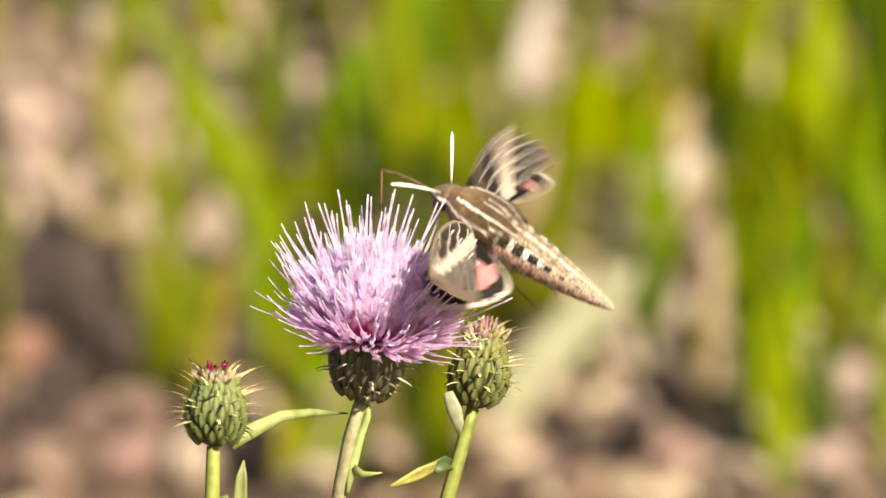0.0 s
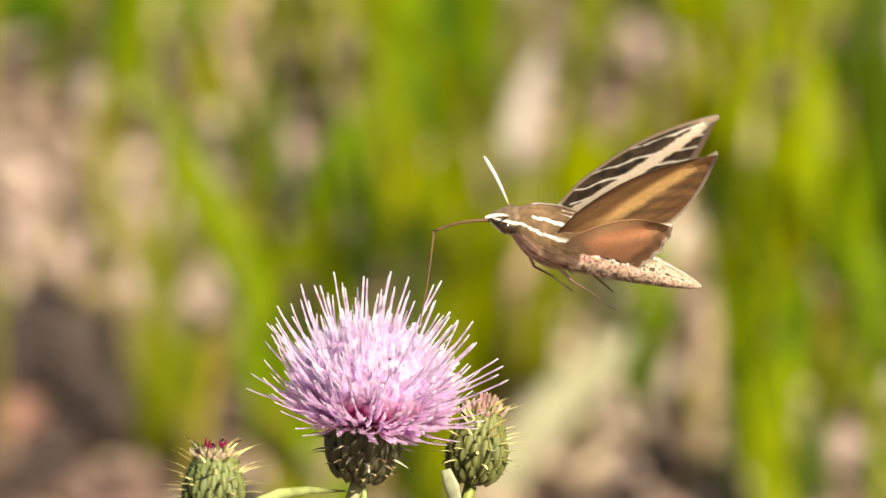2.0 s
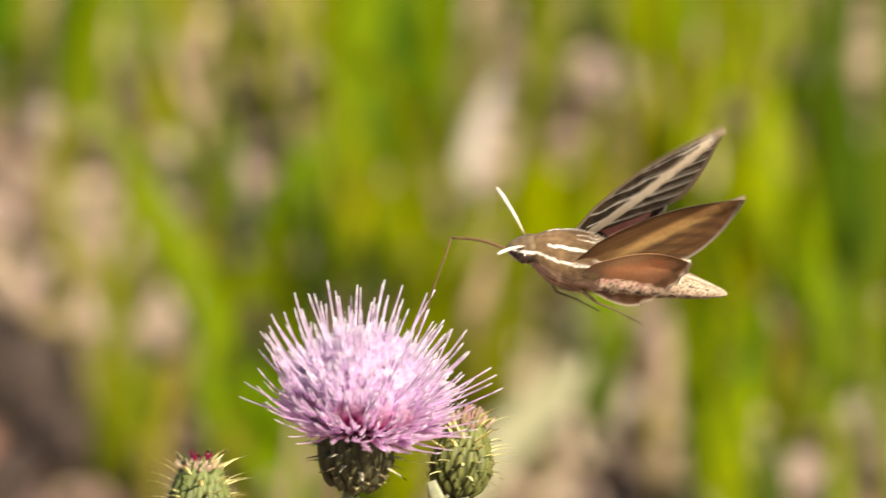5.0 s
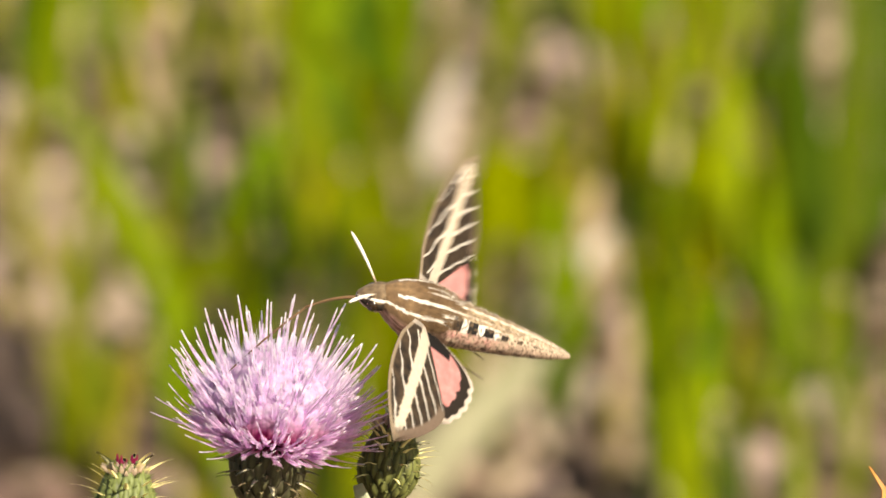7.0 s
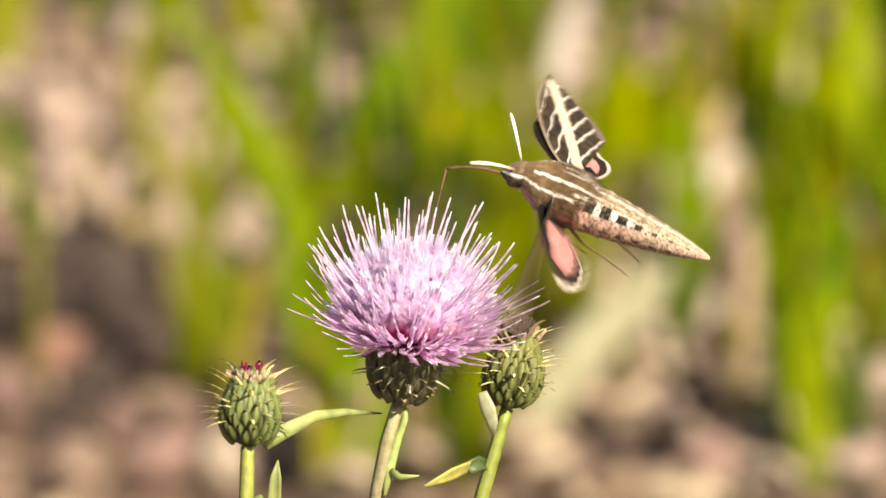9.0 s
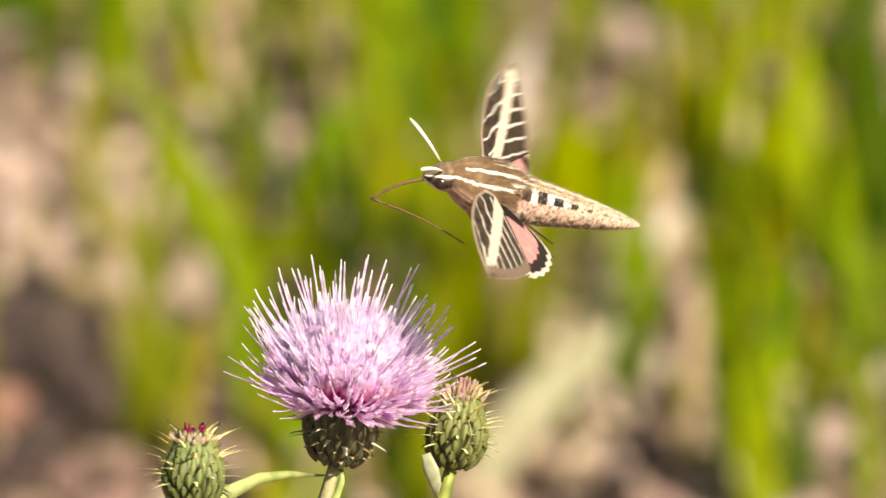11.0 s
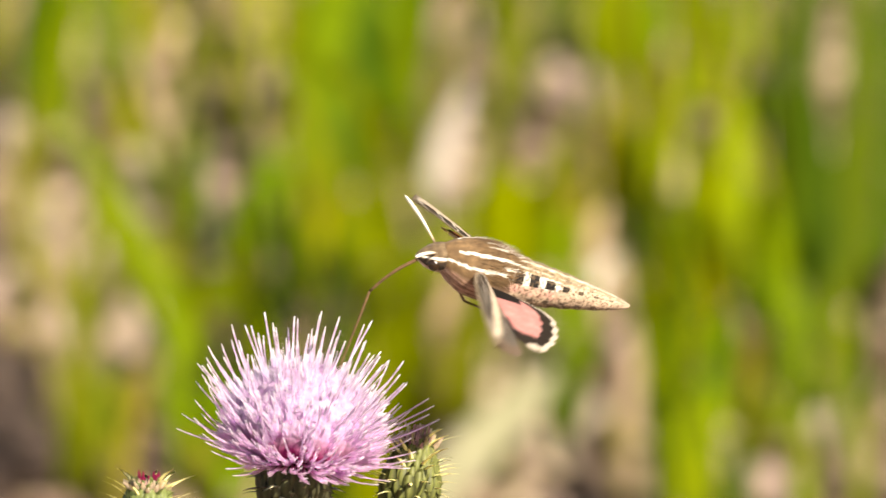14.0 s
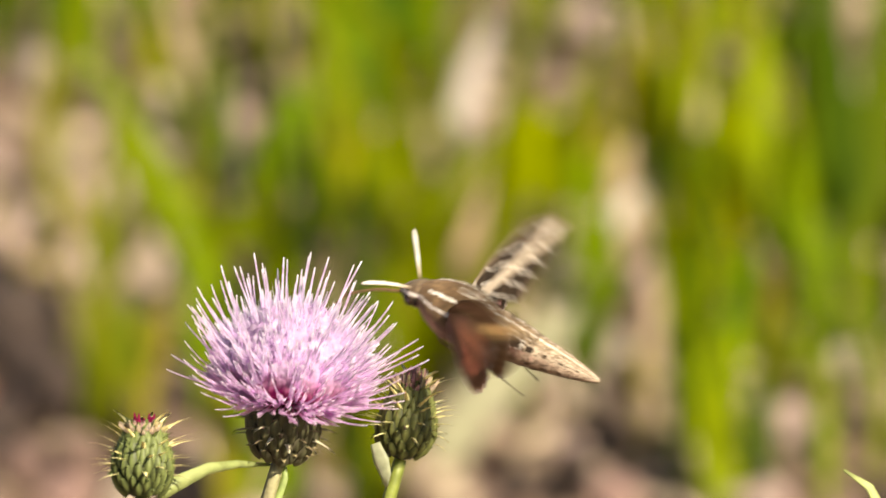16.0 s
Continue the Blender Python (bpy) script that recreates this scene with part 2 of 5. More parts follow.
def stone_mesh(name, seed, mat):
    bm = bmesh.new()
    bmesh.ops.create_icosphere(bm, subdivisions=3, radius=1)
    for v in bm.verts:
        n = noise.noise(v.co * 1.3 + Vector((seed * 7.1, 0, 0))) * 0.35 + noise.noise(v.co * 3.7 + Vector((0, seed, 0))) * 0.12
        v.co *= 1 + n
    me = bpy.data.meshes.new(name)
    bm.to_mesh(me)
    bm.free()
    me.polygons.foreach_set("use_smooth", [True] * len(me.polygons))
    me.materials.append(mat)
    return me


STEP = 1 / 9640  # metres of the home plane for each step of the plan below


def build_stones():
    # across, down, size and kind on the home plane
    # the dark ones massed low on the left are added in place of shade
    stones_1 = (
        (1070, 150, 76, "tan"), (1163, 150, 100, "pale"), (20, 330, 80, "pale"), (60, 215, 70, "tan"),
        (170, 200, 62, "pale"), (20, 120, 50, "tan"), (230, 480, 76, "tan"), (350, 500, 90, "pale"),
        (310, 400, 66, "pale"), (450, 60, 50, "tan"), (430, 180, 56, "pale"), (505, 300, 80, "pale"),
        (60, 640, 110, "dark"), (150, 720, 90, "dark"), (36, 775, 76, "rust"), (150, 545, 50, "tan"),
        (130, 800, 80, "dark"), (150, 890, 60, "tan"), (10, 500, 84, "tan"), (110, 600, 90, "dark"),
    )
    stones_2 = (
        (60, 870, 70, "dark"), (330, 290, 66, "pale"), (410, 310, 66, "tan"), (130, 400, 60, "pale"),
        (480, 400, 60, "pale"), (230, 540, 66, "pale"), (60, 450, 80, "pale"), (150, 330, 60, "tan"),
        (240, 660, 70, "dark"), (1085, 560, 76, "pale"), (1075, 680, 80, "pale"), (1240, 560, 40, "pale"),
        (1225, 740, 66, "tan"), (1050, 620, 60, "pale"), (1095, 475, 60, "pale"), (1180, 700, 82, "pale"),
        (1295, 600, 66, "pale"), (1060, 800, 66, "tan"), (1180, 845, 62, "dark"), (1130, 900, 70, "dark"),
    )
    stones_3 = (
        (1490, 815, 70, "pale"), (990, 850, 60, "tan"), (890, 20, 46, "tan"), (1000, 0, 52, "pale"),
        (1470, 30, 40, "tan"), (1225, 470, 56, "pale"), (330, 800, 70, "dark"), (250, 870, 70, "tan"),
        (1400, 760, 50, "pale"), (930, 420, 56, "pale"), (1000, 700, 50, "pale"), (1000, 780, 60, "pale"),
        (1300, 800, 60, "tan"), (120, 110, 50, "dark"), (230, 310, 60, "pale"), (80, 300, 50, "pale"),
        (400, 420, 60, "pale"), (520, 130, 56, "tan"), (460, 640, 60, "dark"), (-60, 560, 70, "tan"),
    )
    stones_4 = (
        (-70, 300, 70, "pale"), (400, 860, 70, "tan"), (1600, 720, 70, "pale"), (1650, 780, 70, "pale"),
        (1420, 900, 60, "tan"), (850, 900, 60, "tan"), (700, 950, 70, "tan"), (220, 960, 80, "tan"),
        (60, 970, 80, "tan"), (-60, 700, 90, "dark"), (-60, 850, 90, "tan"), (1130, 760, 60, "pale"),
        (1020, 920, 70, "dark"), (1240, 800, 66, "tan"), (1110, 860, 50, "pale"), (1290, 900, 60, "tan"),
        (1550, 860, 60, "pale"), (1330, 60, 40, "tan"), (1320, 500, 36, "tan"), (930, 780, 56, "pale"),
    )
    stones_5 = (
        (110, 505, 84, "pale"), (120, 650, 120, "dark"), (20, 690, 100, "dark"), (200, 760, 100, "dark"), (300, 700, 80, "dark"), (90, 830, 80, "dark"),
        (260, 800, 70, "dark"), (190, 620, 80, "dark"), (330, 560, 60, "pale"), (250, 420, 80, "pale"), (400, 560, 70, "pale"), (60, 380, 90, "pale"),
        (180, 300, 56, "pale"), (260, 560, 56, "pale"), (330, 960, 80, "pale"), (480, 940, 60, "tan"),
        (1200, 960, 80, "tan"), (1300, 1000, 80, "dark"), (950, 980, 80, "tan"), (1460, 960, 70, "pale"),
        (1720, 820, 60, "tan"), (1360, 250, 34, "tan"),
        (210, 380, 70, "pale"), (300, 470, 72, "pale"), (430, 500, 66, "pale"), (370, 350, 60, "pale"), (480, 540, 60, "tan"), (180, 460, 64, "pale"),
    )
    plan = stones_1 + stones_2 + stones_3 + stones_4 + stones_5
    meshes = {k: [stone_mesh("stone", i + 3 * j, STONES[k]) for i in range(3)] for j, k in enumerate(STONES)}
    words = {"pale": "pale pinkish weathered stone lying on dry soil", "tan": "tan rounded stone lying on dry soil",
             "rust": "rusty brown stone lying on dry soil", "dark": "dark brown stone added to darken a patch of ground"}
    rng = random.Random(4)
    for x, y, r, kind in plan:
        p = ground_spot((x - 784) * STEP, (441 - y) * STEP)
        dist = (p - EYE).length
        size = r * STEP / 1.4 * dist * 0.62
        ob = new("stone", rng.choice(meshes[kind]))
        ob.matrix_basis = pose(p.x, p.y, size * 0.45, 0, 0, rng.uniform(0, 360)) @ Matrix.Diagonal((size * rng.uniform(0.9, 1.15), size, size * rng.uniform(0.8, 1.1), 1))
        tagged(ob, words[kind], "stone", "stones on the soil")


DARK_CORNER = (ground_spot((330 - 784) * STEP, (441 - 700) * STEP).x, ground_spot(0, (441 - 600) * STEP).y)  # lower left corner, kept dark as if shaded: half its litter left out


def build_litter():
    """Small dry leaf scraps and pebbles too many to count."""
    rng = random.Random(11)
    verts, faces, cols = [], [], []
    for _ in range(4200):
        x, y = rng.uniform(-0.9, 0.9), rng.uniform(1.4, 5.2)
        s = rng.uniform(0.006, 0.022)
        a = rng.uniform(0, 6.28)
        lift = rng.uniform(0.002, 0.02)
        c = Vector((x, y, 0.0))
        d = Vector((math.cos(a), math.sin(a), rng.uniform(-0.2, 0.6))) * s
        e = Vector((-math.sin(a), math.cos(a), rng.uniform(-0.3, 0.5))) * s * rng.uniform(0.3, 0.7)
        k = len(verts)
        for q in (-d, -e, d, e):
            w = c + q
            verts.append((w.x, w.y, max(w.z, 0) + lift))
        verts.append((c.x, c.y, lift + s * 0.5))
        faces += [(k, k + 1, k + 4), (k + 1, k + 2, k + 4), (k + 2, k + 3, k + 4), (k + 3, k, k + 4)]
        t = rng.random()
        in_corner = x < DARK_CORNER[0] and y < DARK_CORNER[1]
        if in_corner and t > 0.5:
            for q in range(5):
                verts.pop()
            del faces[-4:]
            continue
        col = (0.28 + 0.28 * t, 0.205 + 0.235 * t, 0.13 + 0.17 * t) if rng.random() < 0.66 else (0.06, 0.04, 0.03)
        cols += [col] * 5
    me = hull_mesh("dry_litter", verts, faces, cols)
    me.materials.append(BRACT)
    tagged(new("dry_litter", me), "dry tan leaf scraps strewn over soil", "litter", kind="stuff")


# ---- grass behind ----
def build_grass():
    # tip and foot on the home plane, width and kind
    bed_1 = (
        (90, -60, 60, 120, 80, "deep"), (20, -60, 10, 60, 60, "deep"), (225, -60, 215, 200, 60, "deep"), (285, -60, 255, 190, 70, "mid"),
        (255, -30, 245, 170, 40, "deep"), (380, -60, 360, 230, 44, "yellow"), (335, -60, 330, 130, 36, "mid"), (430, -60, 415, 60, 30, "olive"),
        (250, 120, 545, 720, 44, "mid"), (300, 250, 500, 640, 26, "yellow"), (600, -60, 575, 230, 72, "olive"), (640, -60, 620, 210, 34, "yellow"),
        (560, -60, 560, 120, 30, "olive"), (690, -60, 650, 160, 60, "deep"), (760, -60, 690, 420, 54, "mid"), (870, -60, 830, 190, 92, "deep"),
    )
    bed_2 = (
        (800, -60, 760, 260, 64, "deep"), (720, -40, 650, 440, 60, "mid"), (640, 200, 560, 470, 74, "bright"), (560, 330, 530, 480, 60, "mid"),
        (890, -60, 850, 160, 40, "mid"), (850, -40, 855, 260, 30, "mid"), (800, 230, 780, 430, 62, "yellow"), (740, 260, 720, 480, 50, "yellow"),
        (850, 260, 840, 430, 40, "straw"), (690, 330, 660, 520, 50, "mid"), (972, 90, 905, 360, 46, "pale"), (955, 340, 925, 500, 46, "straw"),
        (1010, 220, 1000, 470, 50, "yellow"), (1055, 240, 1060, 430, 64, "yellow"), (1095, 260, 1130, 470, 46, "mid"), (1150, 330, 1120, 600, 40, "mid"),
    )
    bed_3 = (
        (1020, -60, 1040, 60, 40, "mid"), (1110, -60, 1100, 30, 40, "mid"), (1230, -60, 1200, 70, 50, "deep"), (1290, -60, 1270, 130, 50, "mid"),
        (1240, 100, 1262, 360, 62, "yellow"), (1290, 160, 1300, 420, 46, "mid"), (1310, 30, 1330, 300, 36, "olive"), (1268, 370, 1190, 570, 36, "straw"),
        (1238, 390, 1165, 545, 40, "pale"), (1180, 420, 1130, 690, 44, "mid"), (1300, 430, 1240, 640, 32, "yellow"), (1160, 560, 1140, 740, 36, "deep"),
        (1370, 40, 1350, 330, 40, "yellow"), (1400, 180, 1410, 480, 48, "yellow"), (1450, 90, 1440, 520, 46, "bright"), (1480, 260, 1470, 560, 40, "bright"),
    )
    bed_4 = (
        (1380, -60, 1400, 120, 60, "mid"), (1440, -60, 1430, 90, 40, "bright"), (1345, 330, 1320, 620, 36, "mid"), (1380, 440, 1370, 700, 40, "bright"),
        (1430, 480, 1420, 760, 40, "mid"), (1480, 520, 1460, 740, 34, "olive"), (1530, 40, 1518, 330, 40, "sage"), (1500, -60, 1495, 150, 40, "bright"),
        (1565, -60, 1545, 420, 60, "deep"), (1590, 100, 1560, 640, 40, "dusk"), (1510, 300, 1500, 640, 36, "mid"), (1545, 420, 1530, 700, 40, "bright"),
        (1290, 560, 1300, 950, 36, "mid"), (1320, 600, 1330, 960, 30, "deep"), (1370, 620, 1390, 980, 44, "mid"), (1350, 560, 1345, 800, 24, "dusk"),
    )
    bed_5 = (
        (1420, 640, 1410, 960, 36, "bright"), (1455, 700, 1470, 980, 26, "dusk"), (1540, 620, 1560, 960, 30, "mid"), (1500, 600, 1490, 760, 30, "mid"),
        (1240, 640, 1250, 900, 24, "olive"), (1125, 600, 880, 900, 84, "sage"), (310, 560, 300, 760, 56, "mid"), (250, 570, 225, 770, 50, "olive"),
        (200, 90, 190, 330, 30, "olive"), (180, 200, 170, 420, 26, "olive"), (365, 600, 350, 760, 50, "olive"), (230, 380, 260, 560, 30, "olive"),
        (450, 560, 480, 760, 60, "mid"), (540, 600, 520, 930, 80, "bright"), (590, 650, 600, 960, 60, "mid"), (490, 700, 500, 980, 50, "olive"),
    )
    bed_6 = (
        (640, 540, 620, 760, 70, "bright"), (760, 720, 770, 960, 60, "yellow"), (720, 760, 700, 960, 50, "olive"), (820, 640, 810, 900, 50, "yellow"),
        (880, 540, 870, 740, 50, "olive"), (960, 480, 930, 680, 50, "olive"), (1000, 520, 970, 660, 40, "olive"), (600, 440, 590, 640, 70, "bright"),
        (1600, -60, 1590, 420, 60, "deep"), (1575, 60, 1580, 330, 36, "mid"), (1640, -60, 1630, 500, 60, "deep"), (1670, 100, 1660, 560, 50, "deep"),
        (1710, -60, 1700, 420, 60, "deep"), (1750, 100, 1740, 700, 60, "deep"), (1620, 420, 1610, 680, 40, "mid"), (1690, 400, 1680, 660, 40, "mid"),
    )
    bed_7 = (
        (1580, 640, 1575, 930, 24, "dusk"), (-60, -40, -90, 300, 90, "olive"), (-40, -60, -60, 140, 80, "mid"), (-120, 200, -110, 600, 70, "olive"),
        (460, 380, 520, 560, 26, "olive"), (150, -60, 140, 110, 40, "olive"), (1060, -60, 1045, 110, 46, "mid"), (1125, -60, 1115, 92, 50, "deep"),
        (1215, -60, 1205, 120, 54, "mid"), (1258, -60, 1262, 150, 40, "deep"), (1130, 230, 1140, 420, 50, "olive"), (1180, 250, 1190, 440, 50, "olive"),
        (1215, 300, 1210, 460, 30, "straw"), (1150, 190, 1160, 330, 40, "olive"), (1660, 640, 1650, 900, 30, "mid"), (1340, -60, 1345, 110, 34, "olive"),
    )
    plan = bed_1 + bed_2 + bed_3 + bed_4 + bed_5 + bed_6 + bed_7
    # narrow blades between the broad ones
    thin = random.Random(17)
    for _ in range(120):
        x = thin.uniform(560, 1640) if thin.random() < 0.84 else thin.uniform(-60, 560)
        y = thin.uniform(-60, 620)
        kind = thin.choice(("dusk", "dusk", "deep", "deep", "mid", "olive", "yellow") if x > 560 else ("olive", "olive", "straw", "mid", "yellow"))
        if 830 < x < 1290:
            continue
        plan += ((x + thin.uniform(-90, 80), y, x, y + thin.uniform(220, 420), thin.uniform(10, 24), kind),)
    # dry blades, and dark ones whose colour stands in for shade, among the green
    for _ in range(84):
        x, y = thin.uniform(520, 1700), thin.uniform(-50, 560)
        if 840 < x < 1290 and y < 480:
            continue
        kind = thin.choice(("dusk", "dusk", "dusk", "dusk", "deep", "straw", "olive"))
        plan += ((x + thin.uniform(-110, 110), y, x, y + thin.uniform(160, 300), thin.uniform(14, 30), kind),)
    words = {"dusk": "grass blade coloured dark green as if shaded", "deep": "deep green broad grass blade", "mid": "fresh green broad grass blade", "bright": "grass blade coloured bright green as if sunlit",
             "yellow": "grass blade coloured yellow-green as if sunlit", "olive": "dull olive-green grass blade", "sage": "pale sage-green drooping leaf blade",
             "pale": "pale bleached dry grass blade", "straw": "straw-coloured dry grass blade"}
    rng = random.Random(21)
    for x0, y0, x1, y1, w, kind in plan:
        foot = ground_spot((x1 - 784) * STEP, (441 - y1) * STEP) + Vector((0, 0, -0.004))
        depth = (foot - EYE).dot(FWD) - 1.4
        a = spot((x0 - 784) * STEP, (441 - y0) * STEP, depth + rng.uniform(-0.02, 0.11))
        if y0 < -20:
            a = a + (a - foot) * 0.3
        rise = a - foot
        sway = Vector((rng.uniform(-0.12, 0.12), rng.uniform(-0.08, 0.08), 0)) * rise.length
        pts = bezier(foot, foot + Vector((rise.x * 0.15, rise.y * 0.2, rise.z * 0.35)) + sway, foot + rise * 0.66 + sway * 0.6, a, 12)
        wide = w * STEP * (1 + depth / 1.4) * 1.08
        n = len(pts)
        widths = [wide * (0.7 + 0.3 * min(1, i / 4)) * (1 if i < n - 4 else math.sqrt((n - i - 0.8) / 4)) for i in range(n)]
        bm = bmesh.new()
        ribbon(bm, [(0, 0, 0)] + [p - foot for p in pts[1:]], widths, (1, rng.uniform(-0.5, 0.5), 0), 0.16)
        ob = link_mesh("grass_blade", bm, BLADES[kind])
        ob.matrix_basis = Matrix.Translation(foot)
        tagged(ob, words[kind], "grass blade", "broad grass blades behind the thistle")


def build_far_grass():
    rng = random.Random(8)
    bm = bmesh.new()
    for _ in range(330):
        x, y = rng.uniform(-0.75, 1.1), rng.uniform(2.0, 5.5)
        if x < 0.0 and rng.random() < 0.72:
            continue
        h = rng.uniform(0.07, 0.24)
        dx, dy = rng.uniform(-0.08, 0.08), rng.uniform(-0.05, 0.05)
        pts = bezier((x, y, 0), (x, y, h * 0.4), (x + dx * 0.5, y + dy * 0.5, h * 0.8), (x + dx, y + dy, h), 5)
        w = rng.uniform(0.006, 0.018)
        ribbon(bm, pts, [w, w, w * 0.9, w * 0.75, w * 0.45, w * 0.08], (1, rng.uniform(-0.7, 0.7), 0), 0.2)
    tagged(link_mesh("far_grass", bm, BLADES["mid"]), "low green grass tufts farther off", "grass", kind="stuff")


# ---- thistle ----
def bract_mesh(name, length, width, spine, green, spine_col, edge, thick=0.03):
    """One scale of the head: a thick ovate plate with a ridge, ending in a spine that bends outward. It lies along +z, its back towards +x."""
    verts, faces, cols = [], [], []
    n = 6
    for i in range(n + 1):
        t = i / n
        w = width * 0.5 * math.sin(math.pi * (0.12 + 0.80 * t)) ** 0.8
        bulge = 0.28 * width * math.sin(math.pi * min(1, 0.15 + 0.8 * t))
        z = length * t
        for s in (-1, -0.5, 0, 0.5, 1):
            verts.append((bulge * (1 - 0.85 * s * s) + 0.12 * width * (s == 0), w * s, z))
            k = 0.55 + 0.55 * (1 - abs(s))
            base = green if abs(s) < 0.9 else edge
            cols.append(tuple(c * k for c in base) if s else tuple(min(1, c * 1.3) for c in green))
    for i in range(n):
        for k in range(4):
            a = i * 5 + k
            faces.append((a, a + 1, a + 6, a + 5))
    # the spine: a three-sided needle
    k0 = len(verts)
    tip = Vector((spine, 0, length + spine * 0.12))
    root = Vector((0.12 * width, 0, length * 0.9))
    for i in range(4):
        t = i / 3
        c = root.lerp(tip, t) + Vector((-0.03 * spine * math.sin(math.pi * t), 0, 0.05 * spine * math.sin(math.pi * t)))
        r = width * 0.20 * (1 - t) ** 0.7 + width * thick
        for j in range(3):
            a = 2.09 * j
            verts.append((c.x + r * math.cos(a) * 0.6, c.y + r * math.sin(a), c.z))
            cols.append(tuple(spine_col))
    for i in range(3):
        for j in range(3):
            a, b = k0 + i * 3 + j, k0 + i * 3 + (j + 1) % 3
            faces.append((a, b, b + 3, a + 3))
    me = hull_mesh(name, verts, faces, cols)
    me.materials.append(BRACT)
    return me


def urn(z, height, wide, top):
    """Radius of a head at height z."""
    t = min(max(z / height, 0), 1)
    return wide * (math.sin(math.pi * (0.10 + 0.62 * t)) ** 0.75) * (1 - t) + (wide * (1 - t) + top * t) * t


def head_body(name, parent, height, wide, top, color, label):
    verts, faces, cols = [], [], []
    n, s = 14, 28
    for i in range(n + 1):
        z = height * i / n
        rr = urn(z, height, wide, top) * (0.94 if i else 0.3)
        for k in range(s):
            a = 2 * math.pi * k / s
            verts.append((rr * math.cos(a), rr * math.sin(a), z))
            cols.append(color)
    for i in range(n):
        for k in range(s):
            a, b = i * s + k, i * s + (k + 1) % s
            faces.append((a, b, b + s, a + s))
    faces += [tuple(range(s))[::-1], tuple(range(n * s, n * s + s))]
    me = hull_mesh(name, verts, faces, cols)
    me.materials.append(BRACT)
    ob = new(name, me)
    ob.parent = parent
    return tagged(ob, label)


def set_bracts(parent, meshes, count, height, wide, top, rng, flare, size=1.0):
    for i in range(count):
        t = (i + 0.5) / count
        z = height * (0.01 + 0.86 * t)
        a = i * 2.39996 + rng.uniform(-0.08, 0.08)
        r0 = urn(z, height, wide, top)
        r1 = urn(z + height * 0.12, height, wide, top)
        lean = math.atan2(r1 - r0, height * 0.12)
        m = Matrix.Rotation(a, 4, "Z") @ Matrix.Translation((r0 * 0.93, 0, z)) @ Matrix.Rotation(lean + flare * rng.uniform(0.6, 1.4), 4, "Y")
        k = size * rng.uniform(0.88, 1.1) * (0.85 + 0.3 * t)
        share("bract", meshes[0] if t < 0.16 else rng.choice(meshes), parent, m @ Matrix.Diagonal((k, k, k * rng.uniform(0.9, 1.15), 1)))


def floret_mesh(name, rng, bend, droop, style, pink):
    """One floret of unit length along +z, bent towards +x: a slender tube, five thin lobes and a longer style."""
    bm = bmesh.new()
    layer = bm.verts.layers.float_color.new("tone")
    base, mid, pale, tip = (0.62, 0.05, 0.27), blend((0.94, 0.74, 0.95), (0.86, 0.28, 0.62), pink), blend((0.95, 0.85, 0.97), (0.94, 0.72, 0.94), pink), blend((0.94, 0.90, 0.94), (0.93, 0.82, 0.92), pink)

    def path(t):
        return Vector((bend * t * t - droop * t ** 4, 0.02 * math.sin(3 * t + bend * 9), t * (1 - 0.12 * abs(bend) * t)))
    tube(bm, [path(t) for t in (0, 0.16, 0.30, 0.5, 0.66)], [0.012, 0.014, 0.017, 0.023, 0.025], 5, False, layer, [base, blend(base, mid, 0.6), mid, pale, pale])
    for k in range(5):
        a = 2 * math.pi * k / 5 + rng.uniform(-0.3, 0.3)
        out = Vector((math.cos(a), math.sin(a), 0))
        p0, ln = path(0.65) + out * 0.025, rng.uniform(0.16, 0.30)
        side = Vector((-math.sin(a), math.cos(a), 0)) * 0.014
        p1 = path(0.69 + ln * 0.55) + out * (0.026 + rng.uniform(0, 0.012))
        p2 = path(0.69 + ln) + out * (0.018 + rng.uniform(0, 0.035))
        vs = [bm.verts.new(q) for q in (p0 - side, p0 + side, p1 - side * 0.9, p1 + side * 0.9, p2)]
        for v, c in zip(vs, (pale, pale, pale, pale, tip)):
            v[layer] = (*c, 1)
        bm.faces.new((vs[0], vs[1], vs[3], vs[2]))
        bm.faces.new((vs[2], vs[3], vs[4]))
    end = rng.uniform(1.2, 1.46) if style else rng.uniform(0.90, 1.02)
    ts = (0.6, 0.8, 0.88 if not style else 1.05, end - 0.11, end - 0.09, end)
    tube(bm, [path(t) for t in ts], [0.013, 0.012, 0.0105, 0.0090, 0.0108, 0.0065], 5, True, layer, [pale, pale, pale, (0.82, 0.68, 0.83), (0.90, 0.82, 0.90), tip])
    me = bpy.data.meshes.new(name)
    bm.to_mesh(me)
    bm.free()
    me.polygons.foreach_set("use_smooth", [True] * len(me.polygons))
    me.materials.append(FLORET)
    return me


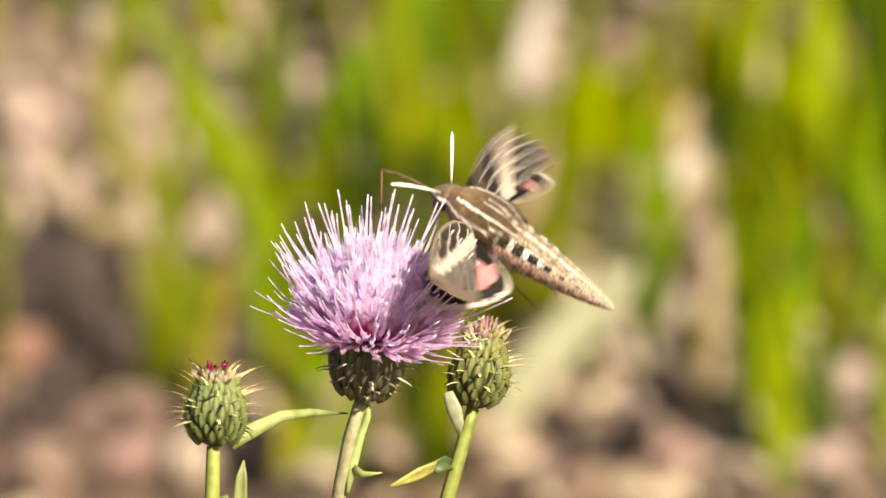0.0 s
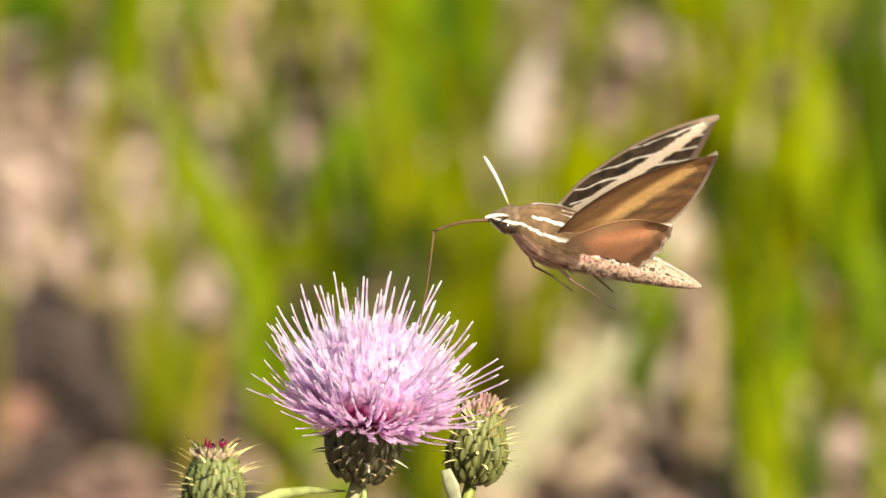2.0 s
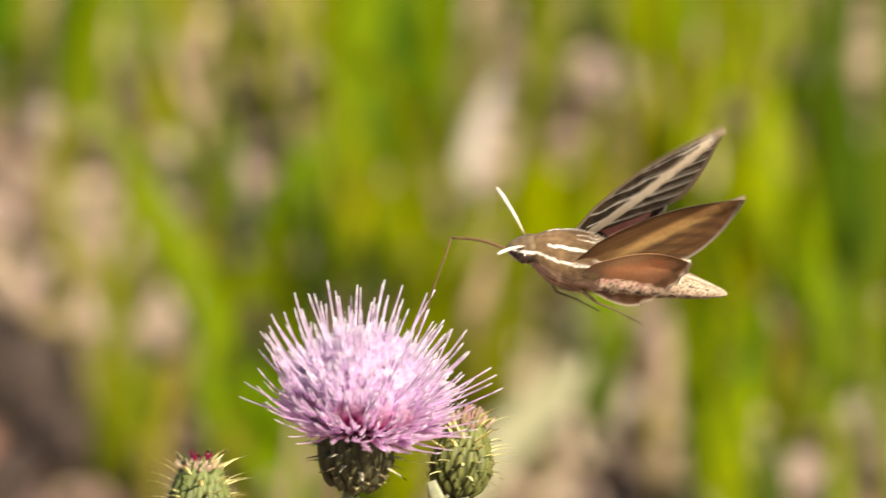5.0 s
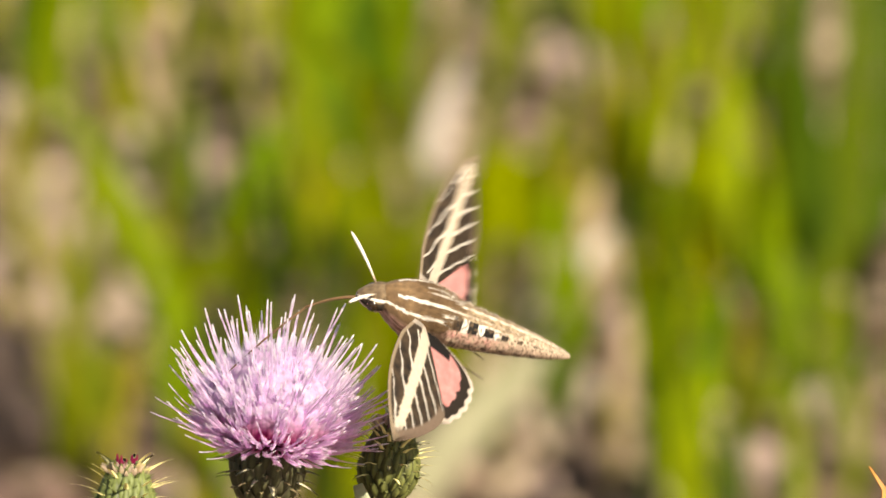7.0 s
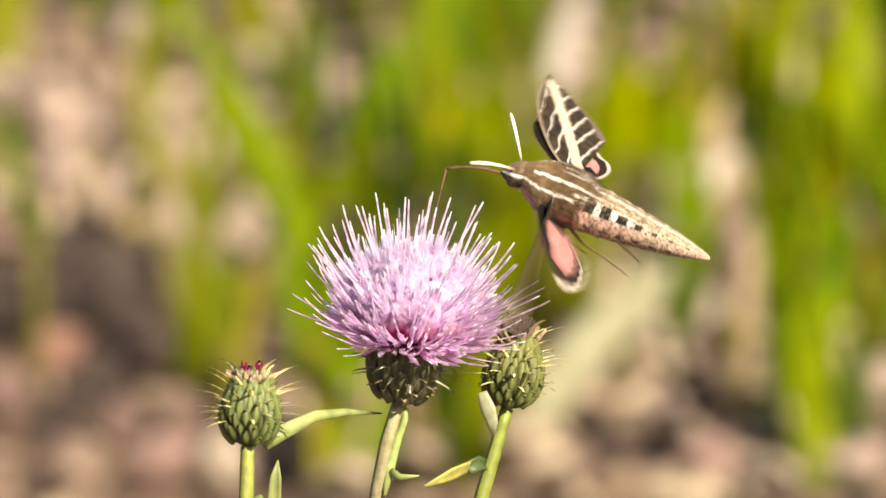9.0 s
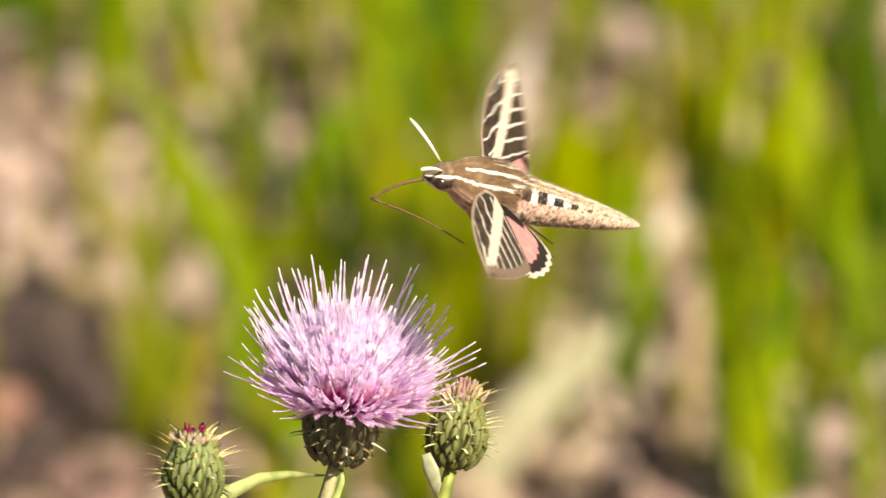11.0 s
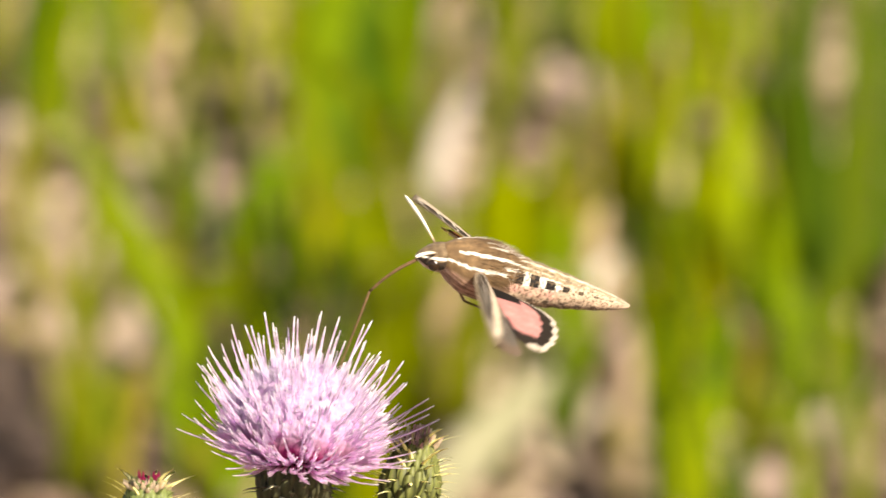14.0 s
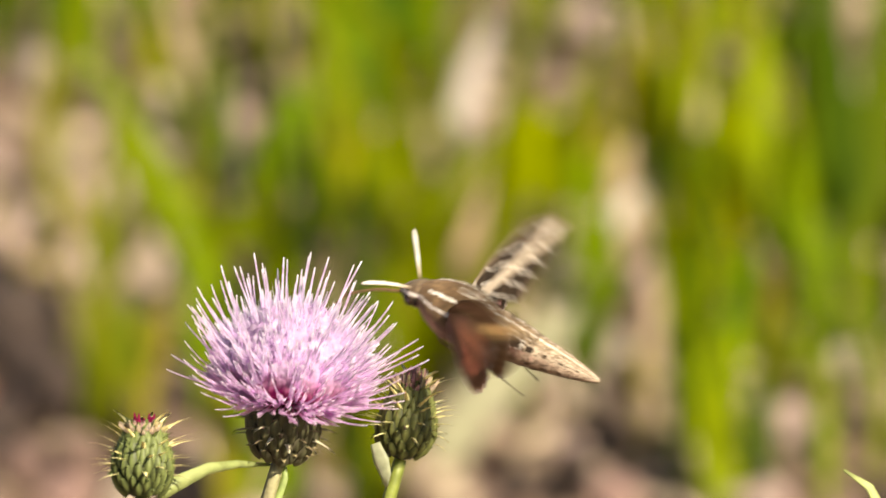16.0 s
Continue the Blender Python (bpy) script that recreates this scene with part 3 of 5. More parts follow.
def floret_poses(count, rng, height):
    """Even over a dome from the axis to a little below the rim."""
    out = []
    for i in range(count):
        t = (i + 0.5) / count
        polar = math.acos(1 - t * 1.33)
        a = i * 2.39996 + rng.uniform(-0.15, 0.15)
        polar = abs(polar + rng.uniform(-0.06, 0.06))
        # they part at the front of the head, where their dark bases show
        front = max(0, -math.sin(a + 0.1)) ** 2 * max(0, 1 - abs(polar - 1.22) / 0.75)
        polar += front * (0.15 if polar > 1.22 else -0.13)
        length = (0.0190 - 0.0040 * (polar / 1.6) ** 1.5) * (1 - 0.55 * max(0, polar - 1.35)) * rng.uniform(0.88, 1.07)
        r = 0.0044 * math.sqrt(t)
        start = polar * 1.02
        m = Matrix.Translation((r * math.cos(a), r * math.sin(a), height - 0.0012 * t)) @ Matrix.Rotation(a, 4, "Z") @ Matrix.Rotation(start, 4, "Y")
        out.append((polar, m, length))
    return out


def stem(name, parent, mat, points, r0, r1, ridges=9):
    """A ribbed stem along points."""
    bm = bmesh.new()
    rings = tube(bm, points, [r0 + (r1 - r0) * i / (len(points) - 1) for i in range(len(points))], ridges * 2)
    for ring, p in zip(rings, points):
        for k in range(0, ridges * 2, 2):
            ring[k].co = ring[k].co.lerp(Vector(p), 0.16)
    return link_mesh(name, bm, mat, parent)


def leaf(name, parent, mat, points, widths, side, label="", fold=0.25):
    bm = bmesh.new()
    ribbon(bm, points, widths, side, fold, 0.00035)
    return link_mesh(name, bm, mat, parent, label)


def plane_spot(x, y, back=0.0):
    return spot((x - 784) * STEP, (441 - y) * STEP, back)


def build_flower():
    rng = random.Random(5)
    base = plane_spot(684, 822)
    root = Vector((base.x - 0.03, base.y + 0.01, -0.004))
    plant = thing("thistle_flower", "open pale pink thistle flower on a ribbed brown-green stem", "thistle", m=Matrix.Translation(root))
    low = plane_spot(664, 890)
    pts = bezier((0, 0, 0), (0.0, 0, 0.3), low - root + (low - base) * 3, low - root, 12)[:-1] + bezier(low - root, (low - root).lerp(base - root, 0.4), (low - root).lerp(base - root, 0.7), base - root, 4)
    stem("stem", plant, STEM_BROWN, pts, 0.0017, 0.0012)
    tilt = Matrix.Translation(base - root) @ Matrix.Rotation(radians(8), 4, "Y") @ Matrix.Rotation(radians(4), 4, "X")
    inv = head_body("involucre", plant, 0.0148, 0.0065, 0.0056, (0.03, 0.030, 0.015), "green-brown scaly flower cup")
    inv.matrix_basis = tilt
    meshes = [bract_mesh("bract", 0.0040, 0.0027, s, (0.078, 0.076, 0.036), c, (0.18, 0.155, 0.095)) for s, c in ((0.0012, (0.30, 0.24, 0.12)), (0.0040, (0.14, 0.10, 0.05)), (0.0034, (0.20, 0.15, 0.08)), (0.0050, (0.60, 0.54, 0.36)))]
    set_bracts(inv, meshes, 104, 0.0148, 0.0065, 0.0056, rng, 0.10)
    kinds = [(0.0, 0.0), (-0.04, 0.0), (-0.12, 0.0), (-0.26, 0.0), (-0.30, 0.0)]
    variants = [[floret_mesh("floret", rng, b * (0.6 + 0.16 * n), d, n % 4 == 0, (0, 0, 0.15, 0.5, 0.85)[k]) for n in range(8)] for k, (b, d) in enumerate(kinds)]
    # the packed floret tubes in the middle of the head
    bm = bmesh.new()
    layer = bm.verts.layers.float_color.new("tone")
    bmesh.ops.create_icosphere(bm, subdivisions=6, radius=1)
    for v in bm.verts:
        d = v.co.normalized()
        turn = math.atan2(d.y, d.x)
        polar = math.acos(max(-1, min(1, d.z)))
        strand = noise.noise(Vector((turn * 16, polar * 3, 0)) if polar > 0.5 else d * 26)
        fine = noise.noise(Vector((turn * 30, polar * 3, 7)) if polar > 0.4 else d * 48)
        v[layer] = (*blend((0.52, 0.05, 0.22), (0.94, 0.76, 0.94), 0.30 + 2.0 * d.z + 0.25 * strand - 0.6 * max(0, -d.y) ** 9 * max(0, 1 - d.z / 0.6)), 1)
        n = 1 + 0.07 * strand + 0.06 * fine
        grow = min(1, (d.z + 1) / 1.4)
        wide = 0.0129 * (0.40 + 0.64 * grow * grow * (3 - 2 * grow))
        v.co = Vector((d.x * wide * n, d.y * wide * n, 0.0160 + d.z * n * (0.0142 if d.z > 0 else 0.0030)))
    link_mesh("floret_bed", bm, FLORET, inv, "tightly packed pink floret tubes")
    extra_v, extra_f, extra_c = [], [], []
    everyone = floret_poses(1080, rng, 0.0142)
    for i, (polar, m, length) in enumerate(everyone):
        if rng.random() < (0.22 if polar < 1.0 else 0.35):
            continue
        k = min(4, int(polar / 1.7 * 5))
        me = rng.choice(variants[k])
        full = m @ Matrix.Rotation(rng.uniform(-0.13, 0.13), 4, "X") @ Matrix.Rotation(rng.uniform(-0.13, 0.13), 4, "Y") @ Matrix.Rotation(rng.uniform(-0.6, 0.6), 4, "Z") @ Matrix.Diagonal((length, length, length, 1))
        if i % 5 in (0, 3):
            share("floret", me, inv, full)
        else:
            k0 = len(extra_v)
            extra_v += [tuple(full @ v.co) for v in me.vertices]
            extra_f += [tuple(k0 + j for j in p.vertices) for p in me.polygons]
            extra_c += [tuple(c.color[:3]) for c in me.color_attributes["tone"].data]
    me = hull_mesh("floret_mass", extra_v, extra_f, extra_c)
    me.materials.append(FLORET)
    mass = new("floret_mass", me)
    mass.parent = inv
    tagged(mass, "dense pale pink florets", kind="stuff")
    # the green wing that runs down the stem, with its spike
    def s(x, y, b=0.0):
        return plane_spot(x, y, b) - root
    leaf("leaf", plant, LEAF, [s(697, 828, 0.0), s(696, 850, 0.0), s(684, 885, 0.0), s(668, 940, 0.0), s(660, 985, 0.0)], [0.0006, 0.0012, 0.0013, 0.0019, 0.0007], (1, 0, 0))
    leaf("leaf", plant, LEAF, [s(668, 944, 0.0), s(688, 953, -0.002), s(722, 950, -0.004)], [0.0020, 0.0012, 0.0002], (0, 0.3, 1))
    return plant


def build_bud(name, base_at, top_at, back, foot, stem_at, greens, words, seed):
    rng = random.Random(seed)
    base, top = plane_spot(*base_at, back), plane_spot(*top_at, back)
    root = Vector((foot[0], foot[1], -0.004))
    plant = thing(name, words, "thistle", "thistle buds", m=Matrix.Translation(root))
    low = plane_spot(*stem_at, back)
    b = base - root
    pts = bezier((0, 0, 0), (0, 0, 0.25), low - root + (low - base) * 2.2, low - root, 12)[:-1] + bezier(low - root, (low - root).lerp(b, 0.35), (low - root).lerp(b, 0.7), b, 5)
    stem("stem", plant, STEM_GREEN, pts, 0.0019, 0.0012)
    axis = (top - base).normalized()
    turn = axis.to_track_quat("Z", "Y").to_matrix().to_4x4()
    h = (top - base).length
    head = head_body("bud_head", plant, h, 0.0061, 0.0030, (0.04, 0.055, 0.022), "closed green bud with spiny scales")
    head.matrix_basis = Matrix.Translation(b) @ turn
    lit, spine = greens
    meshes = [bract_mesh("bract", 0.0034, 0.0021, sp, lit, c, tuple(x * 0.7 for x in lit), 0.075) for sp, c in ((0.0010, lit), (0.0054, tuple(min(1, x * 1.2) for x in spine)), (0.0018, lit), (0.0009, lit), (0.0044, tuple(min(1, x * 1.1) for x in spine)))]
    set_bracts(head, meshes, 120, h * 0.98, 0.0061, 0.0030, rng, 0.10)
    # pale inner scales and the closed pink florets at the top
    bm = bmesh.new()
    layer = bm.verts.layers.float_color.new("tone")
    for i in range(130):
        a, r = rng.uniform(0, 6.283), 0.0029 * math.sqrt(rng.random())
        p = Vector((r * math.cos(a), r * math.sin(a), h * 0.9))
        lean = Vector((math.cos(a), math.sin(a), 0)) * r * rng.uniform(0.1, 0.9)
        ln = rng.uniform(0.0012, 0.0030) if seed == 7 else rng.uniform(0.0022, 0.0044)
        centre = r < 0.0015
        c = (0.42, 0.03, 0.13) if centre and seed == 7 else (rng.choice(((0.74, 0.62, 0.50), (0.66, 0.36, 0.40) if seed == 9 else (0.72, 0.60, 0.46), (0.70, 0.46, 0.46), (0.62, 0.55, 0.34))))
        tube(bm, [p, p + lean * 0.5 + Vector((0, 0, ln * 0.6)), p + lean + Vector((0, 0, ln + (0.0014 if centre else 0)))], [0.00046, 0.00046, 0.00016], 5, True, layer, [(0.5, 0.45, 0.25), c, c])
    link_mesh("tuft", bm, FLORET, head, "pink and cream tuft of closed florets")
    return plant, root


def build_buds():
    left, lr = build_bud("thistle_bud", (418, 890), (426, 770), -0.024, (-0.050, -0.015), (416, 985),
                         ((0.118, 0.142, 0.042), (0.70, 0.62, 0.28)), "closed spiny green thistle bud with magenta tip", 7)
    right, rr = build_bud("thistle_bud", (876, 824), (898, 700), 0.008, (-0.030, 0.02), (830, 985),
                          ((0.118, 0.128, 0.036), (0.72, 0.66, 0.30)), "leaning spiny green thistle bud with faded pink tip", 9)

    def at(root, x, y, b):
        return plane_spot(x, y, b) - root
    leaf("leaf", left, LEAF, [at(lr, 450, 884, -0.023), at(lr, 490, 862, -0.020), at(lr, 540, 838, -0.015), at(lr, 590, 831, -0.008), at(lr, 652, 833, 0.002)],
         [0.0030, 0.0028, 0.0021, 0.0014, 0.0003], (0.2, 0.5, 1), "slender curved green leaf")
    leaf("leaf", left, LEAF, [at(lr, 462, 1010, -0.024), at(lr, 466, 980, -0.024), at(lr, 468, 945, -0.024), at(lr, 472, 915, -0.024)], [0.0012, 0.0024, 0.0020, 0.0002], (1, 0, 0))
    leaf("leaf", left, LEAF, [at(lr, 420, 1000, -0.025), at(lr, 428, 985, -0.029), at(lr, 444, 990, -0.033)], [0.002, 0.0034, 0.0005], (0.3, 1, 0.3))
    leaf("leaf", right, LEAF_PALE, [at(rr, 832, 795, 0.002), at(rr, 842, 825, 0.002), at(rr, 850, 850, 0.003), at(rr, 852, 872, 0.004)], [0.0018, 0.0030, 0.0022, 0.0004], (1, -0.3, 0), "pale upright leaf", 0.08)
    leaf("leaf", right, LEAF_DARK, [at(rr, 842, 925, 0.008), at(rr, 824, 921, 0.005), at(rr, 806, 930, 0.003)], [0.0016, 0.0026, 0.0024], (0, 0.5, 1))
    leaf("leaf", right, LEAF_YELLOW, [at(rr, 810, 928, 0.003), at(rr, 778, 942, 0.000), at(rr, 732, 962, -0.004)], [0.0026, 0.0031, 0.0002], (0.25, -0.3, 1), "yellowing leaf tip", 0.05)
    return left, right


def build_side_leaf():
    """The spiny leaf tip of a neighbouring plant."""
    root = Vector((0.135, -0.01, -0.004))
    plant = thing("thistle_leaf", "pale green spiny thistle leaf tip reaching up", "leaf", m=Matrix.Translation(root))
    tip, mid, low = plane_spot(1662, 843), plane_spot(1706, 874), plane_spot(1764, 990)
    leaf("blade", plant, LEAF, bezier((0, 0, 0), (0, 0, 0.35), low - root + Vector((0, 0, -0.08)), low - root, 8)[:-1] + [low - root, mid - root, tip - root],
         [0.003] * 8 + [0.0034, 0.0017, 0.0003], (0.7, 0.6, 0.2))
    end, bend = plane_spot(1738, 765) - root, plane_spot(1764, 806) - root
    leaf("leaf_tip", plant, LEAF_ORANGE, [low - root, (low - root).lerp(bend, 0.6), bend, end], [0.0024, 0.0015, 0.0010, 0.0002], (0.8, 0.5, 0.2), "withered orange leaf tip")


# ---- the moth ----
BUFF, BROWN, DARK, WHITE, PINK, BLACK = (0.46, 0.36, 0.25), (0.100, 0.066, 0.038), (0.040, 0.027, 0.018), (0.68, 0.63, 0.55), (0.58, 0.25, 0.235), (0.012, 0.010, 0.009)
TANPINK = (0.42, 0.27, 0.20)
MM = 0.001


def sector(a, centre, half):
    """1 within half degrees of centre degrees, falling off softly."""
    return min(1, max(0, (half - abs(a - centre)) / (half * 0.25) ))


def lathe(name, parent, x0, x1, n, s, shape, color, mat, label):
    """A body part along x: shape(t) gives centre z, half width and half height; color(x, angle) from the back (0) round to the belly (180)."""
    verts, faces, cols = [], [], []
    for i in range(n + 1):
        t = i / n
        x = x0 + (x1 - x0) * t
        cz, w, h = shape(t, x)
        for k in range(s):
            a = 2 * math.pi * k / s
            rough = 1 + 0.03 * noise.noise(Vector((x * 0.9, math.cos(a) * 3, math.sin(a) * 3)))
            verts.append((x * MM, w * math.sin(a) * MM * rough, (cz + h * math.cos(a)) * MM * rough))
            deg = math.degrees(a)
            cols.append(color(x, min(deg, 360 - deg)))
    for i in range(n):
        for k in range(s):
            a, b = i * s + k, i * s + (k + 1) % s
            faces.append((a, a + s, b + s, b))
    faces += [tuple(range(s)), tuple(range(n * s, n * s + s))[::-1]]
    me = hull_mesh(name, verts, faces, cols)
    me.materials.append(mat)
    ob = new(name, me)
    ob.parent = parent
    return tagged(ob, label)


def thorax_shape(t, x):
    top = 5.3 * math.sin(math.pi * (0.13 + 0.75 * t)) ** 0.6
    low = -6.0 * math.sin(math.pi * (0.08 + 0.78 * t)) ** 0.85
    return (top + low) / 2, 5.4 * math.sin(math.pi * (0.09 + 0.81 * t)) ** 0.7, (top - low) / 2


def thorax_color(x, a):
    c = blend((0.082, 0.047, 0.023), (0.19, 0.118, 0.058), 0.5 + 0.5 * noise.noise(Vector((x * 0.7, a * 0.05, 0))))
    # long tan and rust hair on the breast
    streak = noise.noise(Vector((x * 0.35 + a * 0.02, a * 0.16, 6)))
    breast = blend((0.42, 0.27, 0.19), (0.17, 0.085, 0.045), 0.3 + 1.5 * streak)
    c = blend(c, breast, (a - 82) / 14)
    if a > 128:
        c = blend(c, (0.50, 0.38, 0.29), (a - 128) / 40 * 0.8)
    for centre, half, x0, x1 in ((6, 2.5, -5, 4), (30, 4, -4, 9), (46, 3, -5, 1), (60, 4.0, 3, 12), (58, 4.5, 0.5, 4)):
        if x0 < x < x1:
            c = blend(c, WHITE, sector(a + 3.2 * noise.noise(Vector((x * 0.8, 0, a * 0.3))), centre, half * (0.85 + 0.4 * noise.noise(Vector((x * 2.3, 4, centre))))))
    return c


def abdomen_shape(t, x):
    k = (1 - t) ** 0.66 * (1 - 0.06 * (1 - t) ** 3) + 0.03
    ring = 1 + 0.018 * math.sin(x * 2 * math.pi / 2.9)
    return -1.0 - 0.5 * t, 4.8 * k * ring, 5.0 * k * ring


def abdomen_color(x, a):
    seg = (-x - 2.0) / 3.2
    f = seg - math.floor(seg)
    row = min(max(int(seg), 0), 7)
    rear = min(1, max(0, (-x - 11) / 6))
    c = blend((0.17, 0.12, 0.07), (0.34, 0.26, 0.165), 0.5 + 0.6 * noise.noise(Vector((x * 1.5, a * 0.08, 2))))
    c = blend(c, (0.44, 0.34, 0.24), rear * 0.35)
    if a < 3:
        c = blend(c, WHITE, 0.6)
    if 12 < a < 17 and 0.15 < f < 0.6:
        c = blend(c, BROWN, 0.8)
    if 20 < a < 24:
        c = blend(c, WHITE, 0.3)
    # a row of dark patches parted by white, dwindling towards the tail
    if 32 < a < 68:
        size = (1.2, 1.1, 0.85, 0.6, 0.42, 0.3, 0.2, 0.12)[row]
        if abs(f - 0.35) < 0.30 * min(1, size + 0.15) and abs(a - 50) < 15 * size:
            c = BLACK if row < 4 else DARK
        elif row < 3:
            c = blend(WHITE, c, 0.15)
        else:
            c = blend(c, (0.48, 0.39, 0.30), 0.5)
    if a >= 64:
        mottle = noise.noise(Vector((x * 1.2, a * 0.06, 5)))
        c = blend(PINK, (0.46, 0.34, 0.25), 0.68 + 0.5 * mottle + rear * 0.8 + max(0, (a - 84) / 22))
        if abs(a - 104) < 7 and abs(f - 0.4) < 0.16:
            c = blend(c, DARK, 0.8)
    if a > 112:
        dark = noise.noise(Vector((x * 1.6, a * 0.07, 9)))
        c = blend((0.50, 0.39, 0.30), BROWN, 0.85 if dark > 0.10 else 0.1 + 0.3 * max(0, dark))
    speck = noise.noise(Vector((x * 2.1, a * 0.11, 15)))
    if speck > 0.06 and a > 8:
        c = blend(c, BROWN, min(0.78, (speck - 0.06) * 4))
    if a < 32 or a > 70:
        c = blend(c, (0.20, 0.13, 0.08), 0.45 * max(0, 1 - abs(f - 0.88) / 0.12))
    return c


def head_shape(t, x):
    k = math.sin(math.pi * (0.34 + 0.62 * t)) ** 0.8
    return 0.6 - 1.0 * t, 2.9 * k, 2.7 * k


def head_color(x, a):
    c = blend(BROWN, (0.20, 0.14, 0.08), 0.5 + noise.noise(Vector((x, a * 0.05, 4))))
    if a < 58:
        c = blend(c, DARK, 0.2)
    c = blend(c, WHITE, sector(a, 60, 7))
    if 74 < a < 120:
        c = DARK
    if a >= 112:
        c = blend(TANPINK, WHITE, (a - 112) / 40)
    return c


def fore_outline(s):
    """Front and rear edge of the forewing, in mm, at s of its span."""
    front = 0.7 + 1.3 * min(1, s / 0.2) + 2.9 * math.sin(math.pi * s ** 1.1) ** 0.9 - 2.0 * s ** 3
    if s < 0.52:
        rear = -1.2 - 8.8 * (s / 0.52) ** 0.95
    else:
        k = (s - 0.52) / 0.48
        rear = -10.0 + 10.0 * k ** 1.6
    return front, min(rear, front - 0.02)


def fore_top(x, y, s, front, rear):
    n = noise.noise(Vector((x * 0.6, y * 0.6, 1)))
    c = blend(BLACK, BROWN, 0.42 + 0.5 * n)
    band = -2.2 + 2.6 * s
    # pale lines along the veins, behind and before the band
    if x < band:
        w = x * math.cos(radians(30)) + y * math.sin(radians(30)) + 0.25 * noise.noise(Vector((x * 0.5, y * 0.3, 7)))
        far = (band - x) / max(0.5, band - rear)
        c = blend(c, WHITE, (0.36 + 0.08 * n - 0.14 * far - abs((w + 0.4) % 2.7 - 1.35)) / 0.12 if s > 0.15 else 0)
    else:
        w = x * math.cos(radians(15)) + y * math.sin(radians(15)) + 0.4 * noise.noise(Vector((x * 0.5, y * 0.3, 3)))
        far = (x - band) / max(0.5, front - band)
        c = blend(c, WHITE, (0.36 + 0.12 * n - 0.26 * far - abs(w % 2.5 - 1.25)) / 0.12 if 0.1 < s < 0.92 else 0)
    wide = 1.5 - 0.6 * s + 0.30 * noise.noise(Vector((y * 0.8, 0, 0)))
    c = blend(c, (0.66, 0.57, 0.45), min(1, (wide - abs(x - band)) / 0.25) * min(1, (0.97 - s) / 0.09))
    # paler outer margin and leading edge
    if s > 0.50:
        c = blend(c, (0.20, 0.145, 0.105), (2.1 - (x - rear) * 0.9) / 0.5)
    c = blend(c, (0.32, 0.245, 0.165), (0.75 - (front - x)) / 0.3)
    if s < 0.07:
        c = blend(c, (0.5, 0.44, 0.37), 0.7)
    return c


def fore_under(x, y, s, front, rear):
    c = blend((0.27, 0.135, 0.060), (0.50, 0.28, 0.125), 0.5 + 0.8 * noise.noise(Vector((x * 0.9, y * 0.16, 6))))
    c = blend(c, (0.16, 0.080, 0.040), (1.6 - (front - x)) / 1.4)
    band = -3.4 + 3.6 * s
    c = blend(c, (0.95, 0.62, 0.26), (2.2 - abs(x - band)) / 1.2 * min(1, max(0, (s - 0.15) * 3)) * (1 if s < 0.85 else 0.3))
    if x < band - 1.5 and s > 0.2:
        w = x * math.cos(radians(30)) + y * math.sin(radians(30))
        c = blend(c, (0.17, 0.10, 0.060), 0.55 * min(1, max(0, (0.9 - abs(w % 2.75 - 1.37)) / 0.4)))
    if s > 0.5:
        c = blend(c, (0.70, 0.60, 0.47), (0.7 - (x - rear)) / 0.3)
    return blend(c, DARK, (0.35 - (front - x)) / 0.3)


def hind_outline(s):
    front = 0.8 + 2.6 * min(1, s * 5) - 2.4 * s - 7.0 * s ** 5
    if s < 0.28:
        rear = -1.0 - 11.7 * math.sin(math.pi / 2 * s / 0.28) ** 0.5
    else:
        rear = -12.7 + 6.0 * ((s - 0.28) / 0.72) ** 2.2 + 0.25 * math.sin(s * 40)
    return front, min(rear, front - 0.02)


def hind_top(x, y, s, front, rear):
    edge = x - rear
    out = 19.5 * (1 - s)
    d = min(edge, out * 0.8) + 0.35 * noise.noise(Vector((x, y, 3)))
    if d < 1.0:
        return blend(WHITE, (0.55, 0.43, 0.34), 0.4)
    if d < 3.4:
        return blend(BLACK, DARK, 0.5)
    if s < 0.2 and x > -6 or front - x < 3.0 + 0.6 * noise.noise(Vector((y * 0.4, 0, 5))):
        return BLACK
    return blend(PINK, (0.62, 0.36, 0.34), 0.2 + 0.8 * noise.noise(Vector((x * 0.5, y * 0.5, 8))))


def hind_under(x, y, s, front, rear):
    edge = min(x - rear, 17.0 * (1 - s))
    n = noise.noise(Vector((x * 0.7, y * 0.16, 12)))
    patch = math.exp(-((s - 0.60) / 0.30) ** 2 - ((front - x - 3.4) / 3.2) ** 2)
    c = blend((0.50, 0.27, 0.145), (0.34, 0.175, 0.090), 0.4 + 0.8 * n)
    c = blend(c, (1.0, 0.58, 0.31), 1.7 * patch)
    c = blend(c, (0.20, 0.11, 0.070), min(0.45, max(0, (3.2 - edge + 1.4 * n) / 1.8)))
    c = blend(c, (0.34, 0.21, 0.15), max(0, (5 - y) / 3))
    if edge < 0.7:
        c = (0.70, 0.60, 0.48)
    return c


